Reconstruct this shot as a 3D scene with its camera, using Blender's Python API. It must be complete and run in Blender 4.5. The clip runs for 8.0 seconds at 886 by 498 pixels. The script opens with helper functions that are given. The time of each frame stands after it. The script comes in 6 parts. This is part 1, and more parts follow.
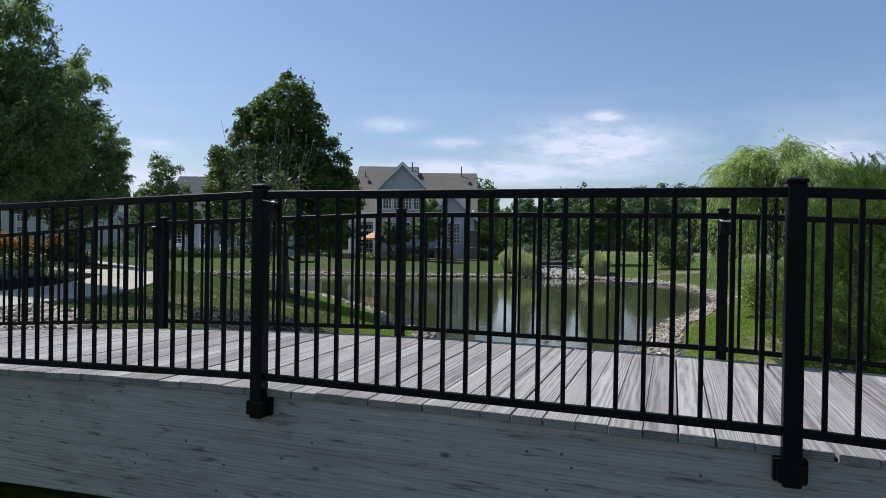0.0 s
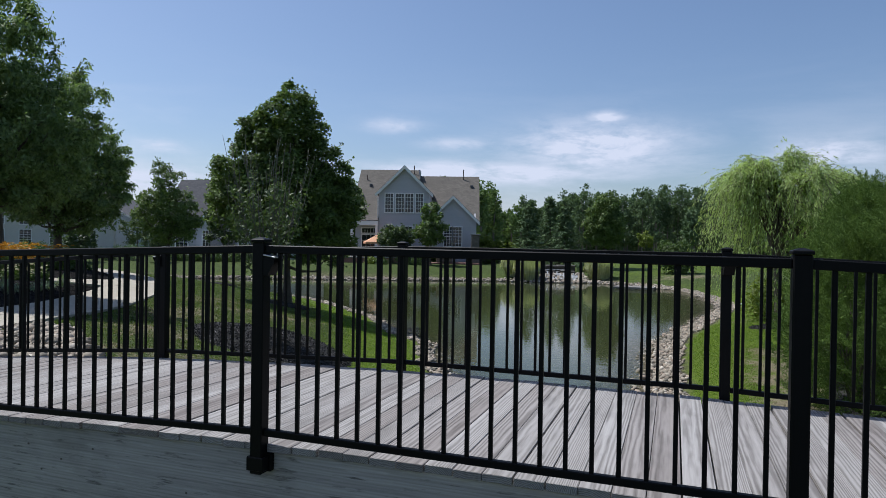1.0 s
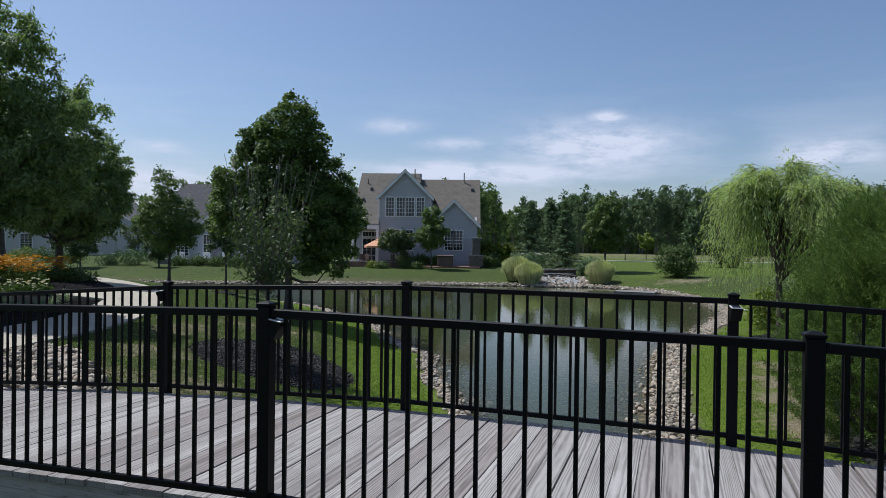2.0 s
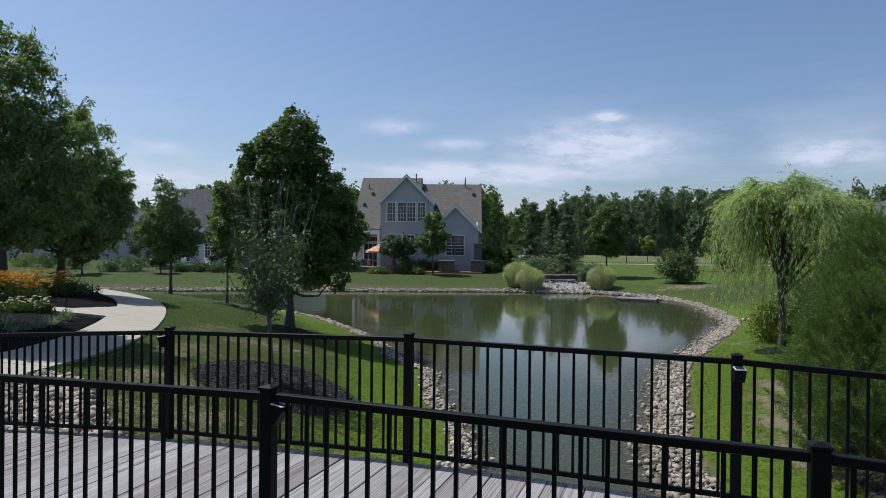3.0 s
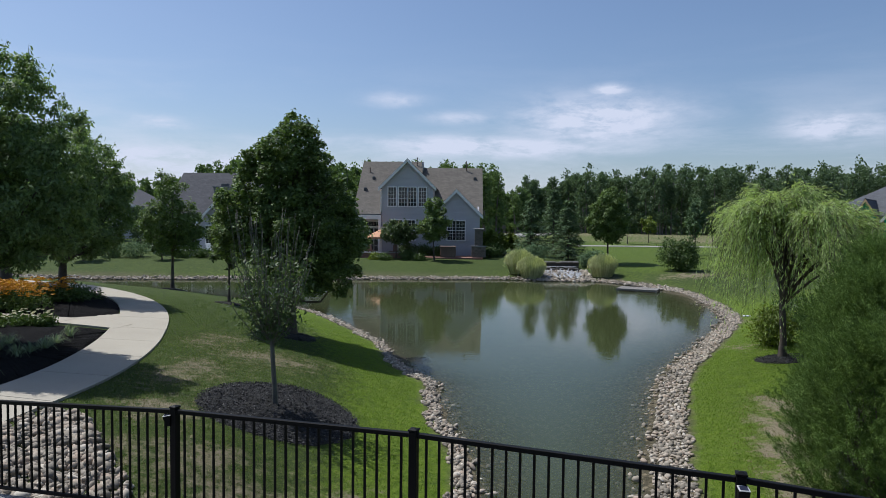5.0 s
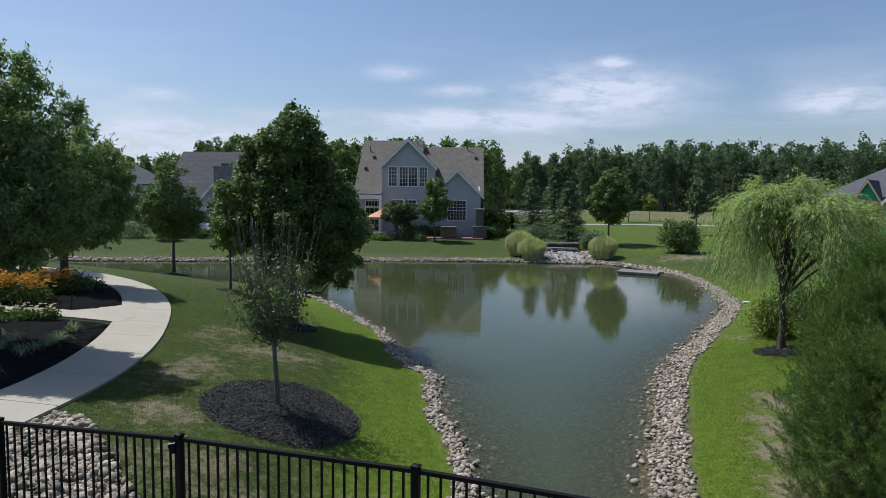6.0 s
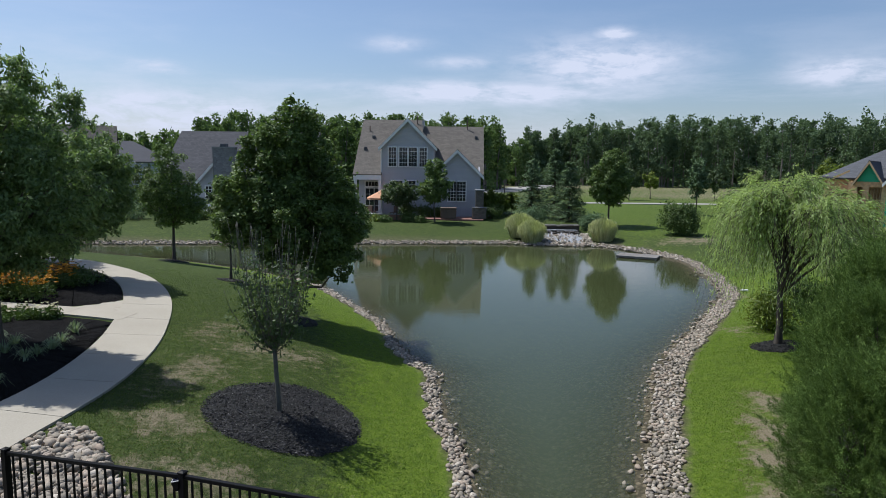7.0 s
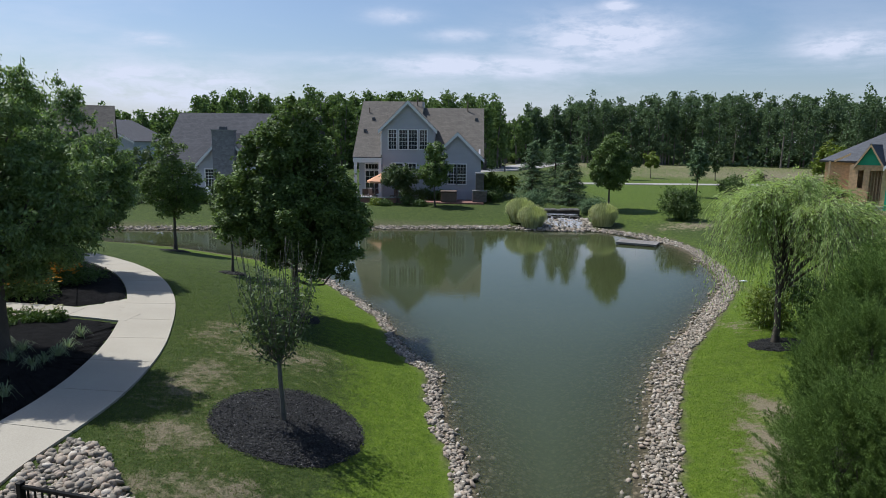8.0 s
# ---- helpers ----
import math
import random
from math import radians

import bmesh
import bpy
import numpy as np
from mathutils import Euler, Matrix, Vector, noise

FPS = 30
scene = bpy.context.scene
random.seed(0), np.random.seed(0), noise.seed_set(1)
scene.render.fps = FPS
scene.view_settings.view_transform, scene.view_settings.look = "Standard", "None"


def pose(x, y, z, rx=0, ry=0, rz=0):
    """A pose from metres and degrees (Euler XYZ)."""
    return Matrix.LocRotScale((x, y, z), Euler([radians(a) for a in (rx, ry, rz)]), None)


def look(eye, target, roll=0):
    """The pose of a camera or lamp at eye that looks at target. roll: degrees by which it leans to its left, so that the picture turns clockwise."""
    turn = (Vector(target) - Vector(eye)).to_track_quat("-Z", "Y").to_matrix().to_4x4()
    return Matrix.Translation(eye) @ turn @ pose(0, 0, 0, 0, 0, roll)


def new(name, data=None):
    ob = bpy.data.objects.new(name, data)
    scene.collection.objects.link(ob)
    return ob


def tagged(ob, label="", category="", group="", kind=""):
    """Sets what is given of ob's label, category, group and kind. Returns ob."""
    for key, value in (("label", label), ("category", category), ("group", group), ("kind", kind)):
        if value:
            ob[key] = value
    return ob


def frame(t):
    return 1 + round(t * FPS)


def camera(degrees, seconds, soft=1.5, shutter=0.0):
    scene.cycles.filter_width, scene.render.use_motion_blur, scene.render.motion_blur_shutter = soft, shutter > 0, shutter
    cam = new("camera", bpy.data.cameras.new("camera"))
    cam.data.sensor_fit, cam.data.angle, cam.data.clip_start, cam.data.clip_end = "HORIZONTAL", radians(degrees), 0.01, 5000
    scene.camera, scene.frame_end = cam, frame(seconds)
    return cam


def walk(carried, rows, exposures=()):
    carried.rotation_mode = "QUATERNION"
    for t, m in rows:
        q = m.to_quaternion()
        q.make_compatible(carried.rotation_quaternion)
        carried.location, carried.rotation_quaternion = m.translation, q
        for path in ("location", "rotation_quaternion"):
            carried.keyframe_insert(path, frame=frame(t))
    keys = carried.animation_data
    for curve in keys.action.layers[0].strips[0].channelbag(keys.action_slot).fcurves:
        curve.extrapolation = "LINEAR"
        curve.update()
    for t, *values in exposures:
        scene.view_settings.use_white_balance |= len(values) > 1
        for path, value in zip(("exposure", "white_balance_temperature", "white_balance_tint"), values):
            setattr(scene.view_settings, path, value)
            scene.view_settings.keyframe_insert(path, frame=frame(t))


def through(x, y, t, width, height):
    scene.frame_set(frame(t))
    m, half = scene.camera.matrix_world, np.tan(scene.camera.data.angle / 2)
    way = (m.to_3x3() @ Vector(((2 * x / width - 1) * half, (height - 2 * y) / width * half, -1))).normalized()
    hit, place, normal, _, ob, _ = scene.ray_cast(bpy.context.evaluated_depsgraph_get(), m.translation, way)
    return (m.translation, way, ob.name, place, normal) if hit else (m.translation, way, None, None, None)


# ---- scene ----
cam = camera(68.6, 8.0, soft=0.7)
PATH = [
    (0, (0.034, 0.099, 2.363), (-0.034, 2.098, 2.346), 0.9),
    (0.5, (0.03, 0.114, 2.501), (-0.041, 2.112, 2.485), 0.9),
    (1, (0.031, 0.125, 2.636), (-0.043, 2.123, 2.621), 0.9),
    (1.5, (0.008, 0.137, 2.788), (-0.066, 2.136, 2.773), 0.8),
    (3, (-0.014, 0.167, 3.367), (-0.094, 2.165, 3.354), 0.6),
    (3.5, (-0.035, 0.172, 3.629), (-0.116, 2.171, 3.615), 0.6),
    (4, (-0.041, 0.181, 3.87), (-0.122, 2.18, 3.848), 0.6),
    (4.5, (-0.048, 0.199, 4.116), (-0.129, 2.197, 4.062), 0.6),
    (6, (-0.077, 0.247, 4.886), (-0.159, 2.238, 4.715), 0.7),
    (6.5, (-0.061, 0.267, 5.201), (-0.143, 2.254, 4.989), 0.7),
    (7, (-0.069, 0.279, 5.543), (-0.15, 2.262, 5.291), 0.7),
    (7.5, (-0.071, 0.272, 5.898), (-0.151, 2.249, 5.609), 0.7),
    (8, (-0.114, 0.273, 6.275), (-0.193, 2.245, 5.947), 0.7),
]
walk(cam, [(t, look(eye, target, roll)) for t, eye, target, roll in PATH], [(0.0, 0.31, 5980, 10), (1.5, 0.15, 5980, 10), (4.5, 0.13, 5980, 10), (8.0, 0.22, 5980, 10)])

# ---- light ----
SUN_TO = Vector((-0.50, 0.26, 1.0)).normalized()
sun_data = bpy.data.lights.new("sun", "SUN")
sun_data.energy, sun_data.angle, sun_data.color = 4.2, radians(0.55), (1.0, 0.95, 0.87)
sun = new("sun", sun_data)
sun.matrix_world = look(SUN_TO * 60, (0, 0, 0))

world = bpy.data.worlds.new("sky")
scene.world = world
world.use_nodes = True
wn, wl = world.node_tree.nodes, world.node_tree.links
wn.clear()


def wnode(kind, **given):
    n = wn.new(kind)
    for key, value in given.items():
        n.inputs[key].default_value = value
    return n


def wmath(op, a, b=None):
    n = wn.new("ShaderNodeMath")
    n.operation = op
    for i, v in enumerate((a, b)):
        if v is None:
            continue
        if isinstance(v, (int, float)):
            n.inputs[i].default_value = v
        else:
            wl.new(v, n.inputs[i])
    return n.outputs[0]


sky = wn.new("ShaderNodeTexSky")
sky.sky_type = "NISHITA"
sky.sun_disc = False
sky.sun_elevation = math.asin(SUN_TO.z)
sky.sun_rotation = math.atan2(SUN_TO.x, SUN_TO.y)
sky.altitude, sky.air_density, sky.dust_density, sky.ozone_density = 0, 1.0, 1.5, 1.8
coord = wn.new("ShaderNodeTexCoord")
sep = wn.new("ShaderNodeSeparateXYZ")
wl.new(coord.outputs["Generated"], sep.inputs[0])
azim = wmath("ARCTAN2", sep.outputs["X"], sep.outputs["Y"])
elev = wmath("ARCSINE", sep.outputs["Z"])


def cloud_layer(stretch, scale, lo, hi, seed):
    """Streaks of thin cloud, longer than they are high."""
    comb = wn.new("ShaderNodeCombineXYZ")
    wl.new(azim, comb.inputs[0])
    wl.new(wmath("MULTIPLY", elev, stretch), comb.inputs[1])
    comb.inputs[2].default_value = seed
    noi = wnode("ShaderNodeTexNoise", Scale=scale, Detail=8.0, Roughness=0.62, Distortion=0.35)
    wl.new(comb.outputs[0], noi.inputs["Vector"])
    ramp = wn.new("ShaderNodeMapRange")
    ramp.interpolation_type = "SMOOTHSTEP"
    ramp.inputs[1].default_value, ramp.inputs[2].default_value = lo, hi
    wl.new(noi.outputs["Fac"], ramp.inputs[0])
    return ramp.outputs[0]


def bank(a0, e0, wa, we):
    """A soft patch of the sky, by azimuth and elevation in degrees."""
    da = wmath("DIVIDE", wmath("SUBTRACT", azim, radians(a0)), radians(wa))
    de = wmath("DIVIDE", wmath("SUBTRACT", elev, radians(e0)), radians(we))
    r2 = wmath("ADD", wmath("MULTIPLY", da, da), wmath("MULTIPLY", de, de))
    return wmath("POWER", 2.718, wmath("MULTIPLY", r2, -1.0))


thin = cloud_layer(5.0, 3.2, 0.40, 0.72, 3.0)
fine = cloud_layer(3.2, 11.0, 0.38, 0.62, 8.0)
places = bank(10.8, 8.5, 5.8, 1.8)
for spot in ((11.8, 10.9, 1.5, 0.5), (-6.8, 10.2, 2.4, 0.6), (-1.0, 8.8, 3.0, 0.5), (1.0, 6.3, 10.0, 0.8), (28.5, 7.2, 3.4, 1.0), (-26, 7.5, 2.6, 0.6), (-25, 4.2, 9, 1.6)):
    places = wmath("MAXIMUM", places, wmath("MULTIPLY", bank(*spot), 0.85 if spot[0] > 0 or spot[1] < 5 else 0.5))
wisp = cloud_layer(2.6, 26.0, 0.36, 0.60, 5.0)
fine = wmath("ADD", wmath("MULTIPLY", fine, 0.65), wmath("MULTIPLY", wisp, 0.35))
mask = wmath("MULTIPLY", places, wmath("ADD", wmath("MULTIPLY", fine, 0.95), 0.16))
haze = wmath("MULTIPLY", thin, bank(0, 5.0, 400, 5.5))
mask = wmath("MINIMUM", wmath("ADD", wmath("MULTIPLY", mask, 1.3), wmath("ADD", wmath("MULTIPLY", haze, 0.42), wmath("MULTIPLY", bank(0, 0.0, 400, 3.5), 0.35))), 0.9)
mix = wn.new("ShaderNodeMix")
mix.data_type = "RGBA"
wl.new(mask, mix.inputs["Factor"])
tint = wn.new("ShaderNodeMix")
tint.data_type, tint.blend_type = "RGBA", "MULTIPLY"
tint.inputs["Factor"].default_value = 1.0
tint.inputs[7].default_value = (0.985, 0.995, 1.03, 1)
wl.new(sky.outputs[0], tint.inputs[6])
wl.new(tint.outputs[2], mix.inputs[6])
mix.inputs[7].default_value = (6.8, 7.0, 8.0, 1)
back = wnode("ShaderNodeBackground", Strength=0.094)
wl.new(mix.outputs[2], back.inputs["Color"])
wout = wn.new("ShaderNodeOutputWorld")
wl.new(back.outputs[0], wout.inputs["Surface"])

# ---- materials ----


class Mat:
    """A node material in the making."""

    def __init__(self, name, rough=0.6, metal=0.0, spec=0.5):
        self.m = bpy.data.materials.new(name)
        self.m.use_nodes = True
        self.n, self.l = self.m.node_tree.nodes, self.m.node_tree.links
        self.p = self.n["Principled BSDF"]
        self.p.inputs["Roughness"].default_value = rough
        self.p.inputs["Metallic"].default_value = metal
        self.p.inputs["Specular IOR Level"].default_value = spec
        self.tc = self.n.new("ShaderNodeTexCoord")

    def vec(self, scale=(1, 1, 1), kind="Object", jitter=False):
        mp = self.n.new("ShaderNodeMapping")
        mp.inputs["Scale"].default_value = scale
        self.l.new(self.tc.outputs[kind], mp.inputs["Vector"])
        if jitter:
            info = self.n.new("ShaderNodeObjectInfo")
            mul = self.n.new("ShaderNodeVectorMath")
            mul.operation = "SCALE"
            mul.inputs[0].default_value = (37.0, 51.0, 23.0)
            self.l.new(info.outputs["Random"], mul.inputs["Scale"])
            self.l.new(mul.outputs[0], mp.inputs["Location"])
        return mp.outputs[0]

    def noise(self, vec, scale, detail=4.0, rough=0.55, dist=0.0):
        t = self.n.new("ShaderNodeTexNoise")
        t.inputs["Scale"].default_value, t.inputs["Detail"].default_value = scale, detail
        t.inputs["Roughness"].default_value, t.inputs["Distortion"].default_value = rough, dist
        self.l.new(vec, t.inputs["Vector"])
        return t.outputs["Fac"]

    def ramp(self, fac, *stops):
        r = self.n.new("ShaderNodeValToRGB")
        while len(r.color_ramp.elements) < len(stops):
            r.color_ramp.elements.new(0.5)
        for e, (pos, col) in zip(r.color_ramp.elements, stops):
            e.position, e.color = pos, (*col, 1) if len(col) == 3 else col
        self.l.new(fac, r.inputs[0])
        return r.outputs[0]

    def span(self, fac, a, b, c=0.0, d=1.0):
        r = self.n.new("ShaderNodeMapRange")
        for i, v in enumerate((a, b, c, d)):
            r.inputs[i + 1].default_value = v
        self.l.new(fac, r.inputs[0])
        return r.outputs[0]

    def mix(self, fac, a, b, how="MIX"):
        x = self.n.new("ShaderNodeMix")
        x.data_type, x.blend_type = "RGBA", how
        for sock, v in ((x.inputs["Factor"], fac), (x.inputs[6], a), (x.inputs[7], b)):
            if isinstance(v, (int, float)):
                sock.default_value = v
            elif isinstance(v, tuple):
                sock.default_value = (*v, 1)
            else:
                self.l.new(v, sock)
        return x.outputs[2]

    def math(self, op, a, b):
        x = self.n.new("ShaderNodeMath")
        x.operation = op
        for i, v in enumerate((a, b)):
            if isinstance(v, (int, float)):
                x.inputs[i].default_value = v
            else:
                self.l.new(v, x.inputs[i])
        return x.outputs[0]

    def attr(self, name):
        a = self.n.new("ShaderNodeAttribute")
        a.attribute_name = name
        return a.outputs["Fac"]

    def each(self, island=False):
        if island:
            return self.n.new("ShaderNodeNewGeometry").outputs["Random Per Island"]
        return self.n.new("ShaderNodeObjectInfo").outputs["Random"]

    def color(self, c):
        if isinstance(c, tuple):
            self.p.inputs["Base Color"].default_value = (*c, 1)
        else:
            self.l.new(c, self.p.inputs["Base Color"])
        return self

    def rough(self, fac):
        self.l.new(fac, self.p.inputs["Roughness"])
        return self

    def bump(self, height, strength=0.3, dist=0.01):
        b = self.n.new("ShaderNodeBump")
        b.inputs["Strength"].default_value, b.inputs["Distance"].default_value = strength, dist
        self.l.new(height, b.inputs["Height"])
        self.l.new(b.outputs[0], self.p.inputs["Normal"])
        return self


def plain(name, base, rough=0.6, metal=0.0, scale=6.0, vary=0.25, bump=0.15, dist=0.004):
    """Paint, plaster or plastic: two scales of unevenness on one colour."""
    m = Mat(name, rough, metal)
    v = m.vec()
    big, small = m.noise(v, scale * 0.2, 5), m.noise(v, scale * 4, 3)
    lo, hi = tuple(c * (1 - vary) for c in base), tuple(min(1, c * (1 + vary)) for c in base)
    m.color(m.mix(0.35, m.ramp(big, (0.3, lo), (0.7, hi)), m.ramp(small, (0.3, lo), (0.7, hi))))
    m.bump(small, bump, dist)
    return m.m


def leafy(name, dark, light, through=0.35, rough=0.52, island=True):
    """Leaves: colour that varies from leaf to leaf, some light passing through."""
    m = Mat(name, rough, 0, 0.06 if rough > 0.65 else 0.28)
    r = m.each(island)
    big = m.noise(m.vec(), 0.9, 3)
    tuft = m.noise(m.vec(), 5.0, 2)
    mixed = m.math("ADD", m.math("MULTIPLY", r, 0.38), m.math("ADD", m.math("MULTIPLY", big, 0.3), m.math("MULTIPLY", tuft, 0.4)))
    col = m.ramp(mixed, (0.2, dark), (0.85, light))
    m.color(col)
    tr = m.n.new("ShaderNodeBsdfTranslucent")
    m.l.new(m.mix(1.0, col, (1.10, 1.20, 0.65), "MULTIPLY"), tr.inputs["Color"])
    mx = m.n.new("ShaderNodeMixShader")
    mx.inputs[0].default_value = through
    m.l.new(m.p.outputs[0], mx.inputs[1])
    m.l.new(tr.outputs[0], mx.inputs[2])
    m.l.new(mx.outputs[0], m.n["Material Output"].inputs["Surface"])
    return m.m


def plank_wood(name, along, tones, relief=0.5, rings=0.5, vary=1.0, knots=False):
    """Weathered grey softwood; along: the axis of the grain, 0 u, 1 v."""
    m = Mat(name, 0.85, 0, 0.2)
    stretch = lambda k, a: tuple(k if i != along else a for i in range(3))
    core = m.n.new("ShaderNodeMapping")
    core.inputs["Scale"].default_value = stretch(7.0, 0.55)
    m.l.new(m.tc.outputs["Object"], core.inputs["Vector"])
    off = m.n.new("ShaderNodeVectorMath")
    off.operation = "MULTIPLY_ADD"
    white = m.n.new("ShaderNodeTexWhiteNoise")
    white.noise_dimensions = "1D"
    m.l.new(m.each(), white.inputs["W"])
    m.l.new(white.outputs["Color"], off.inputs[0])
    off.inputs[1].default_value, off.inputs[2].default_value = (1.6, 1.6, 2.0), (-0.8, -0.8, 0.25)
    m.l.new(off.outputs[0], core.inputs["Location"])
    wave = m.n.new("ShaderNodeTexWave")
    wave.wave_type, wave.rings_direction = "RINGS", "XY"[along]
    wave.inputs["Scale"].default_value, wave.inputs["Distortion"].default_value = 5.5, 4.0
    wave.inputs["Detail"].default_value, wave.inputs["Detail Scale"].default_value = 2.0, 0.8
    m.l.new(core.outputs[0], wave.inputs["Vector"])
    fib = m.noise(m.vec(stretch(55, 1.1), jitter=True), 1.0, 5, 0.7)
    streak = m.noise(m.vec(stretch(14, 0.35), jitter=True), 1.0, 4, 0.6)
    grain = m.math("ADD", m.math("MULTIPLY", wave.outputs["Fac"], 0.24 * rings), m.math("ADD", m.math("MULTIPLY", fib, 0.56), m.math("MULTIPLY", streak, 0.44 - 0.26 * rings)))
    base = m.ramp(grain, (0.22, tones[0]), (0.48, tones[1]), (0.80, tones[2]))
    stain = m.noise(m.vec(stretch(2.6, 0.9), jitter=True), 1.0, 5, 0.65)
    tone = m.ramp(m.each(), (0.0, (0.70, 0.65, 0.63)), (0.25, (0.87, 0.84, 0.83)), (0.65, (0.98, 0.975, 0.97)), (1.0, (1.10, 1.10, 1.10)))
    col = m.mix(vary, base, m.mix(1.0, base, tone, "MULTIPLY"))
    col = m.mix(m.span(stain, 0.50, 0.74, 0, 0.5), col, tuple(c * 0.7 for c in tones[0]))
    if knots:
        spot = m.n.new("ShaderNodeTexVoronoi")
        spot.inputs["Scale"].default_value = 1.0
        m.l.new(m.vec(stretch(5.0, 2.4)), spot.inputs["Vector"])
        col = m.mix(m.span(spot.outputs["Distance"], 0.03, 0.085, 0.8, 0.0), col, tuple(c * 0.35 for c in tones[0]))
        dash = m.noise(m.vec(stretch(34, 4.0)), 1.0, 4, 0.65)
        col = m.mix(m.span(dash, 0.57, 0.68, 0.0, 0.8), col, tuple(c * 0.55 for c in tones[0]))
        col = m.mix(m.span(dash, 0.40, 0.28, 0.0, 0.35), col, tuple(c * 1.15 for c in tones[2]))
    m.color(col)
    m.bump(grain, relief, 0.004)
    return m.m


BLACK = plain("black_powder_coat", (0.004, 0.004, 0.0045), 0.5, 0, 8, 0.3, 0.05, 0.001)
BLACK.node_tree.nodes["Principled BSDF"].inputs["Specular IOR Level"].default_value = 0.13
DECK = plank_wood("weathered_deck_boards", 1, ((0.135, 0.126, 0.12), (0.275, 0.263, 0.256), (0.39, 0.378, 0.368)), 0.5, 1.35, 0.85)
BEAM = plank_wood("weathered_beam_timber", 0, ((0.15, 0.14, 0.128), (0.33, 0.312, 0.29), (0.50, 0.475, 0.445)), 0.7, 0.35, 0.0, True)
UNDER = plain("dark_joist_timber", (0.10, 0.085, 0.07), 0.85, 0, 5)
CHROME = plain("pale_lamp_trim", (0.50, 0.50, 0.51), 0.45, 0.2)
PANEL = plain("solar_panel", (0.03, 0.035, 0.06), 0.15)
WHITE = plain("white_trim_paint", (0.74, 0.74, 0.73), 0.5, 0, 3, 0.06)
BARK = plain("grey_brown_bark", (0.085, 0.07, 0.055), 0.9, 0, 22, 0.4, 0.7, 0.02)
BARK_PALE = plain("smooth_grey_bark", (0.11, 0.105, 0.085), 0.85, 0, 25, 0.35, 0.5, 0.01)
BRICK = plain("red_brown_paver", (0.22, 0.11, 0.085), 0.8, 0, 9, 0.35)
SLAB = plain("grey_bluestone", (0.26, 0.26, 0.26), 0.7, 0, 6, 0.3, 0.5, 0.02)
ORANGE = plain("orange_umbrella_cloth", (0.52, 0.27, 0.15), 0.8, 0, 4, 0.15)
TUB = plain("brown_tub_panel", (0.13, 0.09, 0.07), 0.6, 0, 6, 0.3)
OSB = plain("strand_board", (0.56, 0.36, 0.20), 0.8, 0, 22, 0.35, 0.3, 0.01)
STUD = plain("sawn_stud_timber", (0.50, 0.36, 0.21), 0.8, 0, 9)
GREEN_SHEET = plain("green_sheathing", (0.03, 0.36, 0.20), 0.6, 0, 4, 0.15)
m = Mat("black_bark_mulch", 0.95, 0, 0.15)
v = m.vec()
vo = m.n.new("ShaderNodeTexVoronoi")
vo.inputs["Scale"].default_value = 26.0
m.l.new(v, vo.inputs["Vector"])
m.color(m.mix(0.55, m.ramp(vo.outputs["Color"], (0.1, (0.014, 0.014, 0.013)), (0.95, (0.070, 0.069, 0.064))), m.ramp(m.noise(v, 3.0, 5), (0.3, (0.022, 0.022, 0.021)), (0.7, (0.045, 0.045, 0.042)))))
m.bump(vo.outputs["Distance"], 1.0, 0.04)
MULCH = m.m
# damp mulch; the trees' shade over these beds is put into its colour too
MULCH_DARK = plain("damp_black_mulch", (0.014, 0.0135, 0.0135), 0.95, 0, 30, 0.6, 1.0, 0.05)
MULCH_DARK.node_tree.nodes["Principled BSDF"].inputs["Specular IOR Level"].default_value = 0.08
m = Mat("mulch_chip", 0.9, 0, 0.2)
m.color(m.ramp(m.each(True), (0.0, (0.015, 0.015, 0.016)), (0.7, (0.038, 0.038, 0.040)), (0.96, (0.072, 0.072, 0.074)), (1.0, (0.16, 0.155, 0.15))))
CHIP = m.m
ASPHALT = plain("pale_asphalt", (0.30, 0.29, 0.28), 0.9, 0, 3, 0.15)

m = Mat("brushed_concrete", 0.85, 0, 0.3)
v = m.vec()
m.color(m.mix(0.4, m.ramp(m.noise(v, 0.7, 5), (0.3, (0.325, 0.295, 0.237)), (0.7, (0.405, 0.37, 0.302))), m.ramp(m.noise(v, 45, 3), (0.3, (0.28, 0.256, 0.207)), (0.7, (0.45, 0.415, 0.342)))))
m.bump(m.noise(v, 60, 3), 0.3, 0.004)
CONCRETE = m.m

m = Mat("river_stone", 0.75, 0, 0.35)
v = m.vec((1, 1, 1), jitter=True)
tone = m.ramp(m.each(True), (0.0, (0.085, 0.072, 0.053)), (0.3, (0.205, 0.172, 0.128)), (0.55, (0.33, 0.28, 0.215)), (0.78, (0.34, 0.25, 0.18)), (0.92, (0.43, 0.37, 0.295)), (1.0, (0.61, 0.555, 0.465)))
m.color(m.mix(0.3, tone, m.ramp(m.noise(v, 24, 5, 0.7), (0.3, (0.17, 0.16, 0.13)), (0.7, (0.42, 0.39, 0.335)))))
m.bump(m.noise(v, 40, 4), 0.35, 0.006)
STONE = m.m

m = Mat("drowned_stone", 0.5, 0, 0.3)
m.color(m.ramp(m.each(True), (0.0, (0.05, 0.045, 0.028)), (0.6, (0.115, 0.10, 0.062)), (1.0, (0.21, 0.18, 0.12))))
SUNK = m.m

